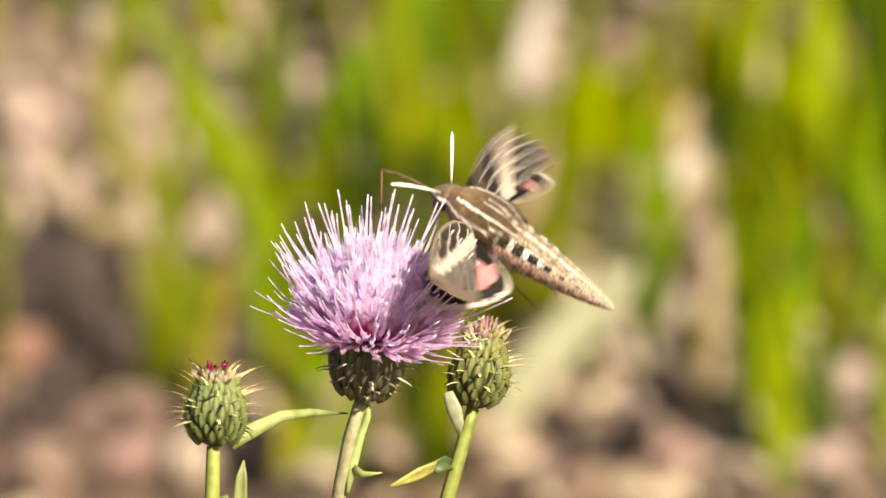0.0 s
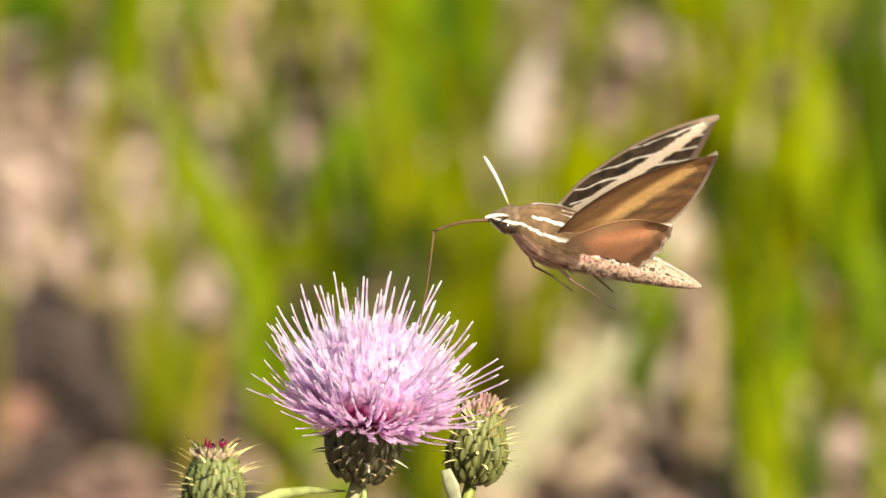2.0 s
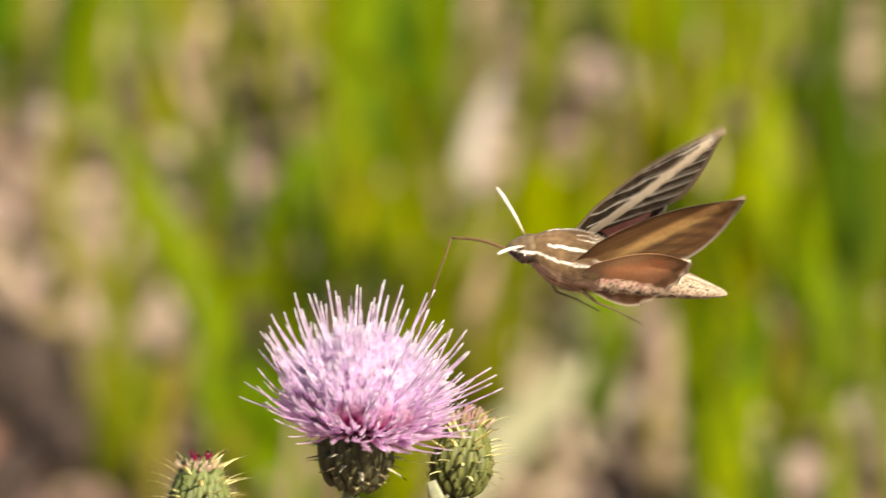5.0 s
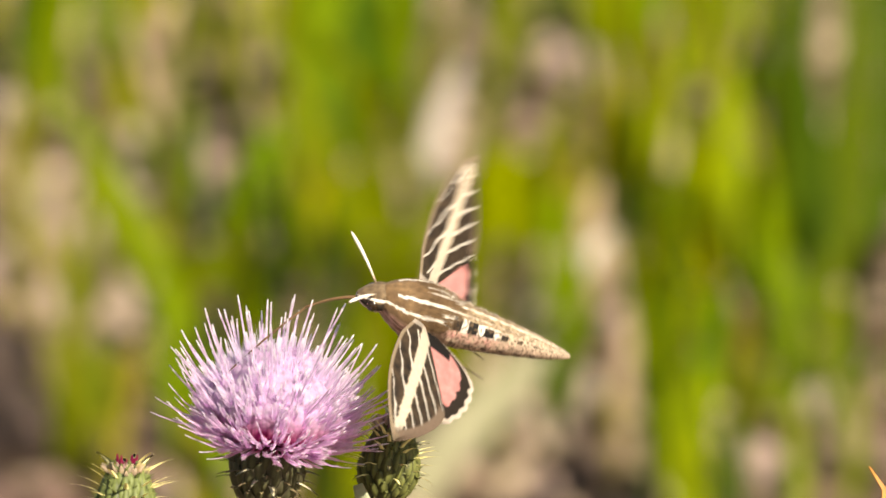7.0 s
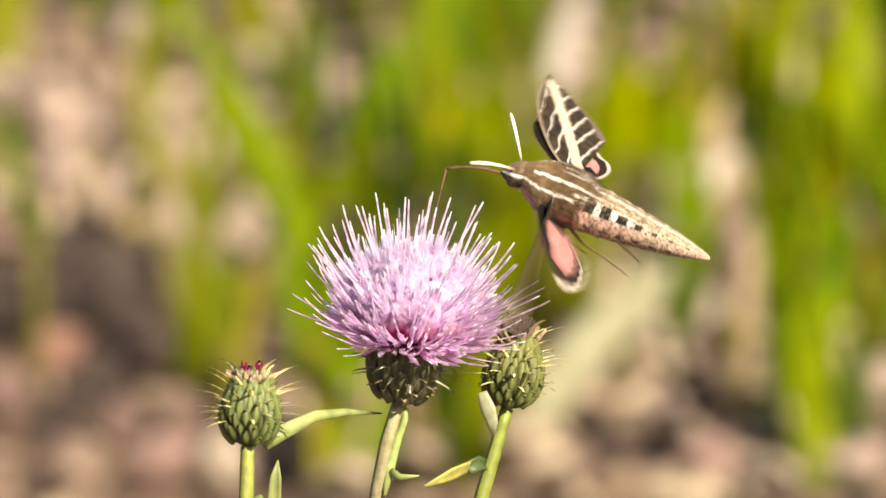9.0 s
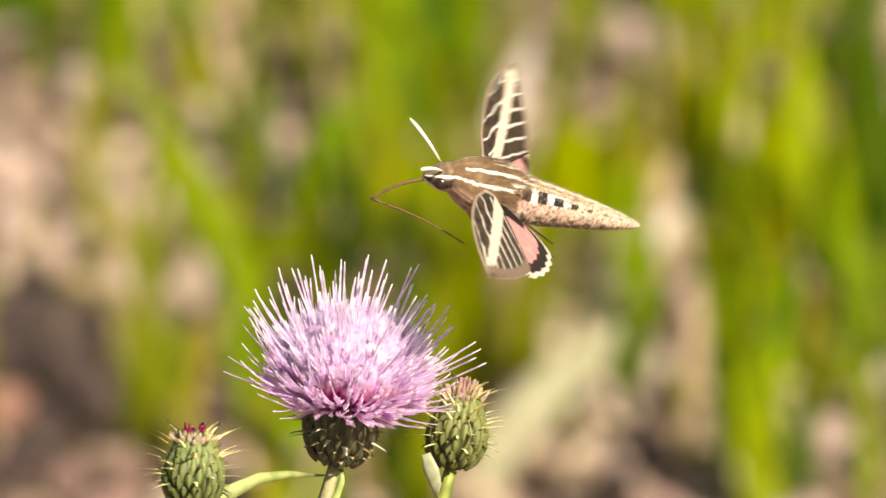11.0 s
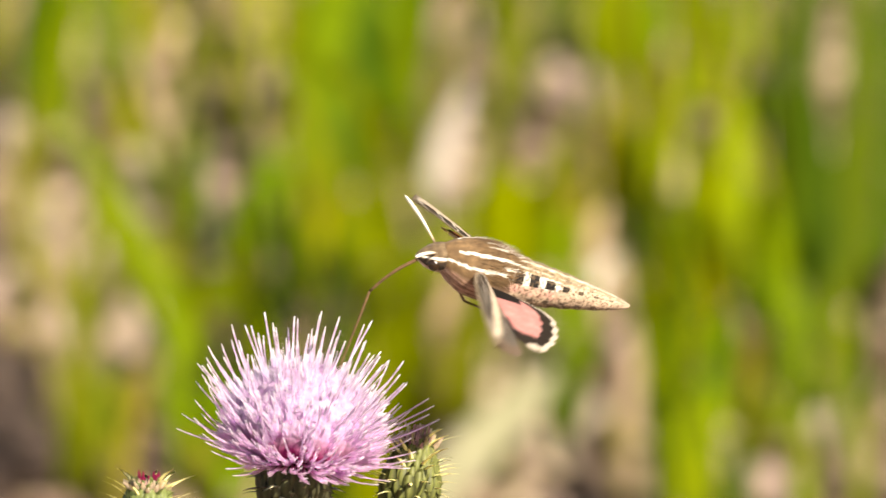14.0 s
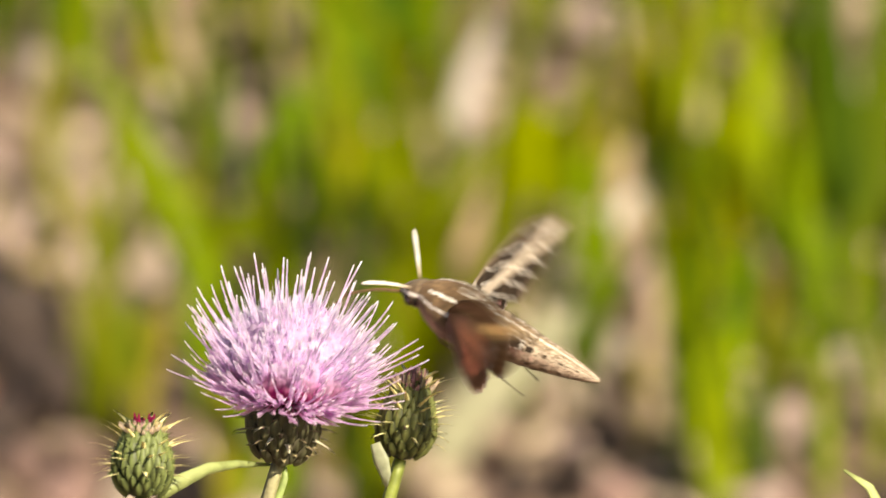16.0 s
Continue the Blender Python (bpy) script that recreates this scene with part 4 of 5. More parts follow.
def wing_part(name, parent, side, span, outline, top, under, nu, nv, camber, label):
    verts, faces, cols = [], [], []
    for layer in (0, 1):
        for i in range(nu + 1):
            s = i / nu
            front, rear = outline(s)
            for k in range(nv + 1):
                v = k / nv
                x = front + (rear - front) * v
                y = s * span
                ripple = 0.10 * math.sin(v * 14 + s * 3) * s
                z = camber * math.sin(math.pi * v) * (0.4 + s) - 1.2 * camber * s * s + ripple - 0.10 * layer
                verts.append((x * MM, side * y * MM, z * MM))
                cols.append((under if layer else top)(x, y, s, front, rear))
    row, full = nv + 1, (nu + 1) * (nv + 1)
    for i in range(nu):
        for k in range(nv):
            a = i * row + k
            q = (a, a + row, a + row + 1, a + 1) if side < 0 else (a, a + 1, a + row + 1, a + row)
            faces += [q, tuple(full + j for j in q[::-1])]
    for i in range(nu):
        for k in (0, nv):
            a, b = i * row + k, (i + 1) * row + k
            faces.append((a, b, b + full, a + full))
    me = hull_mesh(name, verts, faces, cols)
    me.materials.append(WING)
    me.materials.append(WING_UNDER)
    me.polygons.foreach_set("material_index", [i % 2 if i < 2 * nu * nv else 0 for i in range(len(me.polygons))])
    ob = new(name, me)
    ob.parent = parent
    return tagged(ob, label)


def hairs(name, parent, count, shape, x0, x1, color, length, rng, label):
    """Fine scale hairs lying backwards over a body part."""
    verts, faces, cols = [], [], []
    for _ in range(count):
        t = rng.random()
        x = x0 + (x1 - x0) * t
        a = rng.uniform(0, 2 * math.pi)
        cz, w, h = shape(t, x)
        p = Vector((x, w * math.sin(a), cz + h * math.cos(a)))
        out = Vector((0, math.sin(a), math.cos(a)))
        side = Vector((0, math.cos(a), -math.sin(a))) * 0.10
        ln = length * rng.uniform(0.6, 1.3)
        tip = p + Vector((-ln, 0, 0)) + out * ln * rng.uniform(0.04, 0.3) + side * rng.uniform(-3, 3)
        k = len(verts)
        verts += [tuple((p - side) * MM), tuple((p + side) * MM), tuple(tip * MM)]
        faces.append((k, k + 1, k + 2))
        deg = math.degrees(a)
        c = color(x - 0.3, min(deg, 360 - deg))
        shade = rng.uniform(0.8, 1.2) if math.cos(a) > -0.1 else rng.uniform(0.5, 1.4)
        cols += [tuple(min(0.85, q * shade) for q in c)] * 3
    me = hull_mesh(name, verts, faces, cols)
    me.materials.append(FUR)
    ob = new(name, me)
    ob.parent = parent
    return tagged(ob, label)


def hind_pose(stroke, side, own=None):
    """The hindwing on its forewing: swung back beside the body when the wings are up; own: its turn back, drop, tilt and roll at a time of its own."""
    back, out, tilt, roll = own or (*{"U": (0, 1.4), "M": (9, 0.5), "D": (5, 0.4), "F": (1 if side > 0 else -16, 0.5), "S": (-12, 0.6)}[stroke], 0, 0)
    return Matrix.Translation((-2.5 * MM, side * 0.4 * MM, -out * MM)) @ Matrix.Rotation(side * radians(-2), 4, "X") @ Matrix.Rotation(side * radians(back), 4, "Z") @ Matrix.Rotation(radians(tilt), 4, "Y") @ Matrix.Rotation(side * radians(roll), 4, "X")


def build_moth():
    rng = random.Random(3)
    moth = thing("hawk_moth", "brown and white striped hawk moth hovering with pink hindwings", "moth")
    thorax = lathe("thorax", moth, 11.5, -3.6, 60, 120, thorax_shape, thorax_color, FUR, "brown furry thorax with white stripes")
    hairs("fur", thorax, 7500, thorax_shape, 11.2, -3.4, thorax_color, 1.9, rng, "fine striped fur")
    abdomen = lathe("abdomen", moth, -0.5, -26.6, 150, 160, abdomen_shape, abdomen_color, FUR, "tapered buff abdomen with black and white side spots")
    hairs("fur", abdomen, 1500, abdomen_shape, -1.5, -25.5, abdomen_color, 0.8, rng, "short banded fur")
    head = lathe("head", moth, 10.2, 15.8, 40, 96, head_shape, head_color, FUR, "brown head with white eye stripe")
    hairs("fur", head, 700, head_shape, 10.4, 15.0, head_color, 0.9, rng, "short head fur")
    for side in (1, -1):
        bm = bmesh.new()
        bmesh.ops.create_uvsphere(bm, u_segments=24, v_segments=16, radius=1.3 * MM)
        bmesh.ops.translate(bm, verts=bm.verts, vec=(12.7 * MM, side * 2.0 * MM, -0.1 * MM))
        link_mesh("eye", bm, EYE_MAT, head, "glossy dark brown eye")
        bm = bmesh.new()
        layer = bm.verts.layers.float_color.new("tone")
        d = Vector((6.61, 8.05, 3.78))
        d.y *= side
        d.normalize()
        p0 = Vector((12.8, side * 1.3, 1.9))
        pts = [(p0 + d * 11 * t + Vector((0, 0, 0.5 * math.sin(math.pi * t)))) * MM for t in (0, 0.15, 0.35, 0.6, 0.82, 0.95, 1.0)]
        tube(bm, pts, [r * MM for r in (0.20, 0.22, 0.27, 0.34, 0.36, 0.24, 0.06)], 8, True, layer, [BROWN, BUFF, WHITE, WHITE, WHITE, WHITE, BROWN])
        link_mesh("antenna", bm, FUR, head, "pale clubbed antenna")
        # hanging legs
        for j, (x, bx, bz, ln) in enumerate(((8, -7.0, -6.9, 6.5), (0, -6.9, -7.8, 7.5))):
            bm = bmesh.new()
            layer = bm.verts.layers.float_color.new("tone")
            pts = [Vector((x, side * 2.2, -2.6 - 0.35 * (8 - x))), Vector((x + bx * 0.45, side * 3.2, bz * 0.86)), Vector((x + bx, side * 3.0, bz)), Vector((x + bx - ln * 0.8, side * 2.6, bz - ln * 0.35))]
            tube(bm, [p * MM for p in pts], [r * MM for r in (0.4, 0.24, 0.17, 0.09)], 6, True, layer, [TANPINK, BROWN, BROWN, DARK])
            link_mesh("leg", bm, FUR, moth, "thin dark trailing leg")
    wings, hinds = [], []
    for side in (1, -1):
        fore = wing_part("forewing", moth, side, 35.5, fore_outline, fore_top, fore_under, 150, 70, 0.8, "brown forewing with buff band and white veins")
        hind = wing_part("hindwing", fore, side, 19.5, hind_outline, hind_top, hind_under, 70, 60, 0.5, "pink and black hindwing with pale fringe")
        hind.matrix_basis = hind_pose("D", side)
        hinds.append(hind)
        wings.append(fore)
    tongues = []
    for name, ln, r0, r1 in (("proboscis_base", 11.0, 0.34, 0.24), ("proboscis_tip", 19.0, 0.24, 0.12)):
        bm = bmesh.new()
        layer = bm.verts.layers.float_color.new("tone")
        bow = 0.9 if name == "proboscis_base" else 0.8
        pts = [Vector((ln * t, 0, bow * math.sin(math.pi * t))) * MM for t in [i / 10 for i in range(11)]]
        tube(bm, pts, [(r0 + (r1 - r0) * i / 10) * MM for i in range(11)], 7, True, layer, [(0.10, 0.055, 0.025)] * 11)
        tongues.append(link_mesh(name, bm, FUR, moth, "thin brown feeding tube"))
    return moth, wings, hinds, tongues


# ---- what moves ----
SWAY = (
    (0, -0.00062, 0.00124), (0.5, -0.00156, 0.00031), (1, -0.0015, 0.00067),
    (1.5, -0.00088, 0.00119), (2, -0.00093, 0.00041), (2.5, -0.00135, 0.00067),
    (3, -0.00099, 0.00047), (3.5, 0.00041, 0.00104), (4, 0.00088, 0.0014),
    (4.5, 0.0001, 0.00078), (5, 0.00057, 0.00109), (5.2, -0.00062, 0.00073),
    (5.67, -0.00135, -0.00119), (6.17, -0.00316, -0.00104), (6.67, -0.00135, -0.00026),
    (7.17, -0.00259, -0.00156), (7.3, -0.00031, 0.0001), (7.5, -5e-05, 0.00067),
    (8, -0.00078, -0.00036), (8.5, -0.00078, 0.00052), (9, -5e-05, 0.00073),
    (9.5, -0.00088, 0.00021), (9.7, -0.00026, 0.00052), (10.3, -0.00093, 0.00041),
    (10.8, -0.00135, 0.00067), (11.3, -0.00099, 0.00047), (11.8, 0.00041, 0.00104),
    (12, 0, -0), (12.5, 0.00036, -0.00057), (13, -0.0015, -0.00031),
    (13.5, -0.00078, -0.00093), (14, -0.00135, -0.00119), (14.5, -0.00316, -0.00104),
    (15, -0.00135, -0.00026), (15.5, -0.00259, -0.00156), (16, -0.00254, -0.00099),
)
MOTH = (
    (0, 0.0146, -0.0015, 0.593, -25, -23.7, 148.8), (0.1, 0.0147, -0.0007, 0.5967, -25, -22.5, 150.1), (0.2, 0.0125, -0.0008, 0.5963, -24.9, -21.9, 151.4),
    (0.3, 0.012, -0.0009, 0.5957, -24.3, -26.1, 151.5), (0.4, 0.0102, -0.0011, 0.5948, -24, -27.1, 152.3), (0.5, 0.0158, -0.0009, 0.5955, -24, -26.2, 153.6),
    (0.6, 0.0236, 0.0001, 0.6, -24.1, -22.5, 156.8), (0.7, 0.0244, 0.0012, 0.6048, -24.2, -18.4, 160.2), (0.8, 0.0233, 0.0014, 0.6058, -23.3, -25.2, 161),
    (0.9, 0.0241, 0.0018, 0.6077, -23.1, -25, 163.4), (1, 0.0237, 0.0004, 0.6015, -23.7, -15.8, 168), (1.1, 0.0233, -0.0001, 0.5993, -23.8, -17.6, 170.9),
    (1.2, 0.0226, -0.0003, 0.5981, -23.8, -20.1, 173.6), (1.3, 0.0281, 0.0001, 0.6, -23.8, -22.4, 176.3), (1.4, 0.0321, 0.0004, 0.6013, -24.7, -12.7, -178.1),
    (1.5, 0.0311, 0.0008, 0.6031, -24.3, -22.7, -177), (1.6, 0.0292, 0.0015, 0.6066, -25.5, -15.5, -174.1), (1.7, 0.0262, 0.0018, 0.6084, -26.2, -13.2, -172.3),
    (1.8, 0.0232, 0.0014, 0.6064, -26.5, -18.4, -172.2), (1.9, 0.0248, 0.0017, 0.6079, -27.4, -13.4, -169.8), (2, 0.0279, 0.0012, 0.6054, -27.6, -19.1, -169.9),
    (2.1, 0.0281, 0.0021, 0.61, -26.6, -15.8, -169.9), (2.2, 0.0277, 0.0019, 0.6087, -25.6, -10.6, -169.5), (2.3, 0.0275, 0.0012, 0.6057, -23.9, -18.7, -172.1),
    (2.4, 0.0222, 0.0022, 0.6102, -23, -12.5, -171.5), (2.5, 0.0194, 0.002, 0.6092, -21.9, -9.7, -171.6), (2.6, 0.0178, 0.0022, 0.6104, -20.8, -16.3, -170.8),
    (2.7, 0.0197, 0.0024, 0.6114, -20.2, -14.2, -168.1), (2.8, 0.0203, 0.0026, 0.6119, -19.7, -9.8, -165), (2.9, 0.02, 0.0022, 0.6102, -18.6, -16.3, -164.1),
    (3, 0.0201, 0.002, 0.6092, -18.1, -13.1, -161.2), (3.1, 0.02, 0.0028, 0.6132, -16.7, -14.1, -161.8), (3.2, 0.0154, 0.0026, 0.6121, -15.6, -8.7, -161),
    (3.3, 0.0167, 0.0021, 0.6099, -14.2, -8.6, -161.3), (3.4, 0.0141, 0.0027, 0.6124, -12.9, -3, -160.5), (3.5, 0.0124, 0.0028, 0.6131, -11.5, -3.3, -160.9),
    (3.6, 0.0174, 0.0047, 0.6219, -14.6, -14.5, -167.2), (3.7, 0.0211, 0.0074, 0.6345, -15.9, -34.4, -176.3), (3.8, 0.0235, 0.0126, 0.6588, -20.5, -27.5, -178.4),
    (3.9, 0.0242, -0.0012, 0.5944, -24.8, -20.4, 179.4), (4, 0.0282, -0.001, 0.5951, -28.3, -22.2, 175), (4.1, 0.0305, -0.0006, 0.5968, -28.1, -18.1, 174.2),
    (4.2, 0.0408, 0.0002, 0.6005, -27.9, -13.9, 173.4), (4.3, 0.0436, 0.0001, 0.6004, -27.8, -4.2, 173.8), (4.4, 0.0372, -0.0009, 0.5957, -26.9, -14.2, 169.9),
    (4.5, 0.0334, -0.0006, 0.5973, -26.3, -16.1, 167.7), (4.6, 0.0264, 0.0004, 0.6022, -27.3, -13.1, 172.1), (4.7, 0.0245, 0.0003, 0.6019, -28.2, -13.8, 175.7),
    (4.8, 0.0261, 0.0012, 0.6059, -29.2, -12.3, 179.8), (4.9, 0.0297, 0.0012, 0.6062, -29.9, -17, -177.5), (5, 0.0343, 0.0005, 0.6035, -31.2, -12.5, -172.6),
    (5.1, 0.0341, 0.0006, 0.6041, -30.4, -18.3, -175), (5.2, 0.032, 0.0008, 0.6052, -30.4, -10.9, -174.4), (5.4, 0.0237, 0.0005, 0.6029, -23.1, -17.2, -166.4),
    (5.5, 0.0221, 0.0006, 0.6033, -24.5, -16.6, -166.3), (5.6, 0.0233, 0.0007, 0.6039, -25.9, -16.7, -166.4), (5.7, 0.0273, 0.001, 0.6053, -27.4, -15.1, -166.1),
    (5.8, 0.0303, 0.001, 0.6056, -28.5, -13.8, -165.7), (5.9, 0.0307, 0.0009, 0.6048, -29.5, -13.7, -165.6), (6, 0.0304, 0.0007, 0.6039, -30.3, -17.2, -166.3),
    (6.1, 0.0261, -0, 0.6004, -30.8, -23.7, -167.7), (6.2, 0.0271, -0.0003, 0.5991, -32.2, -18.9, -166.5), (6.3, 0.0268, 0.0002, 0.6014, -32.5, -22.6, -168.1),
    (6.4, 0.0252, -0.0001, 0.5998, -33.6, -14.8, -167), (6.5, 0.0312, 0.0002, 0.602, -33.9, -18.8, -168.7), (6.6, 0.0334, 0, 0.6012, -34.9, -12.2, -167.9),
    (6.7, 0.0265, -0.0002, 0.5998, -35.4, -13.4, -168.9), (6.8, 0.0238, -0.0003, 0.5989, -34.8, -18, -169.9), (6.9, 0.0211, -0.0002, 0.5993, -34.7, -13.2, -168.9),
    (7, 0.0198, -0.0012, 0.5946, -34.1, -17.7, -169.9), (7.1, 0.0219, -0.0014, 0.5939, -33.6, -19.1, -170.2), (7.2, 0.0236, -0.0015, 0.5933, -33.3, -19.4, -170.3),
    (7.3, 0.0284, -0.0016, 0.5931, -21.8, -19.3, 161.2), (7.4, 0.0287, -0.0022, 0.5904, -21.5, -19.8, 160), (7.5, 0.0272, -0.0021, 0.5907, -21.3, -17.9, 159.4),
    (7.6, 0.0224, -0.0027, 0.5879, -23, -18.9, 158.7), (7.7, 0.0189, -0.0031, 0.5862, -24.7, -20.4, 157.9), (7.8, 0.0143, -0.0025, 0.5888, -26.1, -25.5, 156.3),
    (7.9, 0.0129, -0.0026, 0.5883, -28.2, -22.5, 156.5), (8, 0.0184, -0.0023, 0.5897, -30.3, -19.1, 156.9), (8.1, 0.0207, -0.0026, 0.5884, -30.2, -23.7, 154.5),
    (8.2, 0.018, -0.0025, 0.5887, -30.3, -26.3, 152.6), (8.3, 0.0163, -0.0018, 0.5918, -30.6, -26.2, 151.3), (8.4, 0.0169, -0.0007, 0.5968, -31.2, -23.4, 150.7),
    (8.5, 0.0158, -0.001, 0.5951, -31.8, -20.3, 150.1), (8.6, 0.0131, -0.0013, 0.594, -28.8, -26.7, 150.6), (8.7, 0.0112, -0.0015, 0.5928, -26.5, -26.3, 152.7),
    (8.8, 0.014, -0.0013, 0.5938, -24, -27.7, 154.3), (8.9, 0.0196, -0.001, 0.595, -22.2, -23.9, 157.2), (9, 0.0229, -0.0001, 0.5986, -20.4, -17.5, 160.7),
    (9.1, 0.0223, 0.0005, 0.6017, -20.9, -24.7, 164), (9.2, 0.0233, 0.0009, 0.6034, -22, -25, 168.9), (9.3, 0.0242, 0.0003, 0.6009, -23.8, -20.2, 175.1),
    (9.4, 0.0234, -0.0002, 0.5987, -25.3, -19.4, -179.6), (9.5, 0.0251, 0.0002, 0.6005, -26.5, -23, -175.4), (9.6, 0.0286, 0.0007, 0.6029, -26.5, -25.8, -175.9),
    (9.7, 0.0325, 0.001, 0.6042, -27.8, -15.1, -173.1), (9.8, 0.0327, 0.0009, 0.6038, -24.3, -22.7, -177), (9.9, 0.0305, 0.0016, 0.6072, -25.5, -15.5, -174.1),
    (10, 0.0271, 0.0019, 0.6088, -26.2, -13.2, -172.3), (10.1, 0.0238, 0.0015, 0.6067, -26.5, -18.4, -172.2), (10.2, 0.0252, 0.0017, 0.6081, -27.4, -13.4, -169.8),
    (10.3, 0.0279, 0.0012, 0.6054, -27.6, -19.1, -169.9), (10.4, 0.0281, 0.0021, 0.61, -26.6, -15.8, -169.9), (10.5, 0.0277, 0.0019, 0.6087, -25.6, -10.6, -169.5),
    (10.6, 0.0275, 0.0012, 0.6057, -23.9, -18.7, -172.1), (10.7, 0.0222, 0.0022, 0.6102, -23, -12.5, -171.5), (10.8, 0.0194, 0.002, 0.6092, -21.9, -9.7, -171.6),
    (10.9, 0.0178, 0.0022, 0.6104, -20.8, -16.3, -170.8), (11, 0.0197, 0.0024, 0.6114, -20.2, -14.2, -168.1), (11.1, 0.0203, 0.0026, 0.6119, -19.7, -9.8, -165),
    (11.2, 0.02, 0.0022, 0.6102, -18.6, -16.3, -164.1), (11.3, 0.0201, 0.002, 0.6092, -18.1, -13.1, -161.2), (11.4, 0.02, 0.0028, 0.6132, -16.7, -14.1, -161.8),
    (11.5, 0.0154, 0.0026, 0.6121, -15.6, -8.7, -161), (11.6, 0.0167, 0.0021, 0.6099, -14.2, -8.6, -161.3), (11.7, 0.0141, 0.0027, 0.6124, -12.9, -3, -160.5),
    (11.8, 0.0129, 0.0031, 0.6143, -35.2, -4.4, -166.8), (11.9, 0.0144, 0.0039, 0.6182, -35.5, -1.4, -166), (12, 0.0217, 0.0072, 0.6338, -34.1, -29.2, -172.1),
    (12.1, 0.015, 0.0135, 0.6637, -31.8, -28.9, -177), (12.2, 0.024, -0.0007, 0.5965, -30.2, -23.5, 179.5), (12.3, 0.0247, -0.0002, 0.599, -28.6, -15.8, 176.4),
    (12.4, 0.031, -0.0006, 0.5974, -26.4, -18.2, 171), (12.5, 0.032, -0.0003, 0.5986, -24.9, -9.5, 168.1), (12.6, 0.0414, 0, 0.6002, -24.8, -4.8, 173.9),
    (12.7, 0.042, -0.001, 0.5957, -24.4, -12.9, 177), (12.8, 0.0353, -0.0007, 0.5969, -23.9, -20.1, -179.7), (12.9, 0.0343, 0, 0.6003, -23.9, -20.5, -174.9),
    (13, 0.0311, 0.0004, 0.602, -24.4, -15.6, -168.8), (13.1, 0.0298, 0.0011, 0.6055, -23.3, -20, -169.3), (13.2, 0.0333, 0.0013, 0.6066, -22.6, -18.7, -168.4),
    (13.3, 0.0367, 0.0015, 0.608, -22.1, -12.8, -166.5), (13.4, 0.0334, 0.0006, 0.6036, -20.9, -19.3, -167.3), (13.5, 0.0313, 0.0005, 0.6034, -20.2, -18, -166.5),
    (13.6, 0.0249, 0.0004, 0.6025, -21.7, -15.9, -166), (13.7, 0.0219, 0.0004, 0.6023, -23.1, -17.2, -166.4), (13.8, 0.0208, 0.0005, 0.6029, -24.5, -16.6, -166.3),
    (13.9, 0.0225, 0.0006, 0.6036, -25.9, -16.7, -166.4), (14, 0.0269, 0.001, 0.6054, -27.4, -15.1, -166.1), (14.1, 0.0299, 0.001, 0.6057, -28.5, -13.8, -165.7),
    (14.2, 0.0303, 0.0009, 0.605, -29.5, -13.7, -165.6), (14.3, 0.03, 0.0007, 0.604, -30.3, -17.2, -166.3), (14.4, 0.0257, 0, 0.6005, -30.8, -23.7, -167.7),
    (14.5, 0.0274, -0.0002, 0.5993, -32.2, -18.9, -166.5), (14.6, 0.0271, 0.0002, 0.6015, -32.5, -22.6, -168.1), (14.7, 0.0254, -0.0001, 0.5999, -33.6, -14.8, -167),
    (14.8, 0.0315, 0.0003, 0.6021, -33.9, -18.8, -168.7), (14.9, 0.0337, 0.0001, 0.6013, -34.9, -12.2, -167.9), (15, 0.0263, -0.0002, 0.5997, -35.4, -13.4, -168.9),
    (15.1, 0.0237, -0.0004, 0.5988, -34.8, -18, -169.9), (15.2, 0.021, -0.0003, 0.5991, -34.7, -13.2, -168.9), (15.3, 0.0197, -0.0012, 0.5945, -34.1, -17.7, -169.9),
    (15.4, 0.0217, -0.0014, 0.5937, -33.6, -19.1, -170.2), (15.5, 0.0243, -0.0014, 0.5938, -33.3, -19.4, -170.3), (15.6, 0.0305, -0.0014, 0.5942, -30.4, -24.5, -179.1),
    (15.7, 0.0301, -0.0017, 0.5929, -28.8, -18.4, 175), (15.8, 0.0287, -0.0019, 0.5918, -26.6, -20.9, 167), (15.9, 0.029, -0.0023, 0.5899, -24.6, -24.1, 159),
    (16, 0.0234, -0.003, 0.5864, -23.5, -17.4, 153.3),
)
# The wing stroke at each of the moth's times: U up and back, M falling, D spread, F forward, S turning
STROKES = "FUMFDSDFUDUDUDSUMFSSUDFUUFUDFUMSMUUFSUDSUMFSDDUUDFUMSMUUFSMFUMSUDDFSUDSUDUUDSDFDFMDSMFUSMFUDSDSDDUMFSSUDFUUFUDFUMSMUUFFUUSUMDSUDSUMFSMDUMUUFSMFUMSUDDFSUDSUDDUMS"
# flap, sweep and twist of the left and the right wing in each part of the stroke
STROKE = {"U": ((95, 48, 15), (65, 36, 0)), "M": ((24, 15, 0), (44, 30, -10)), "D": ((5, -8, -26), (8, 14, -38)), "F": ((10, 2, -20), (-15, -25, -45)), "S": ((30, 45, 10), (-10, -5, -25))}
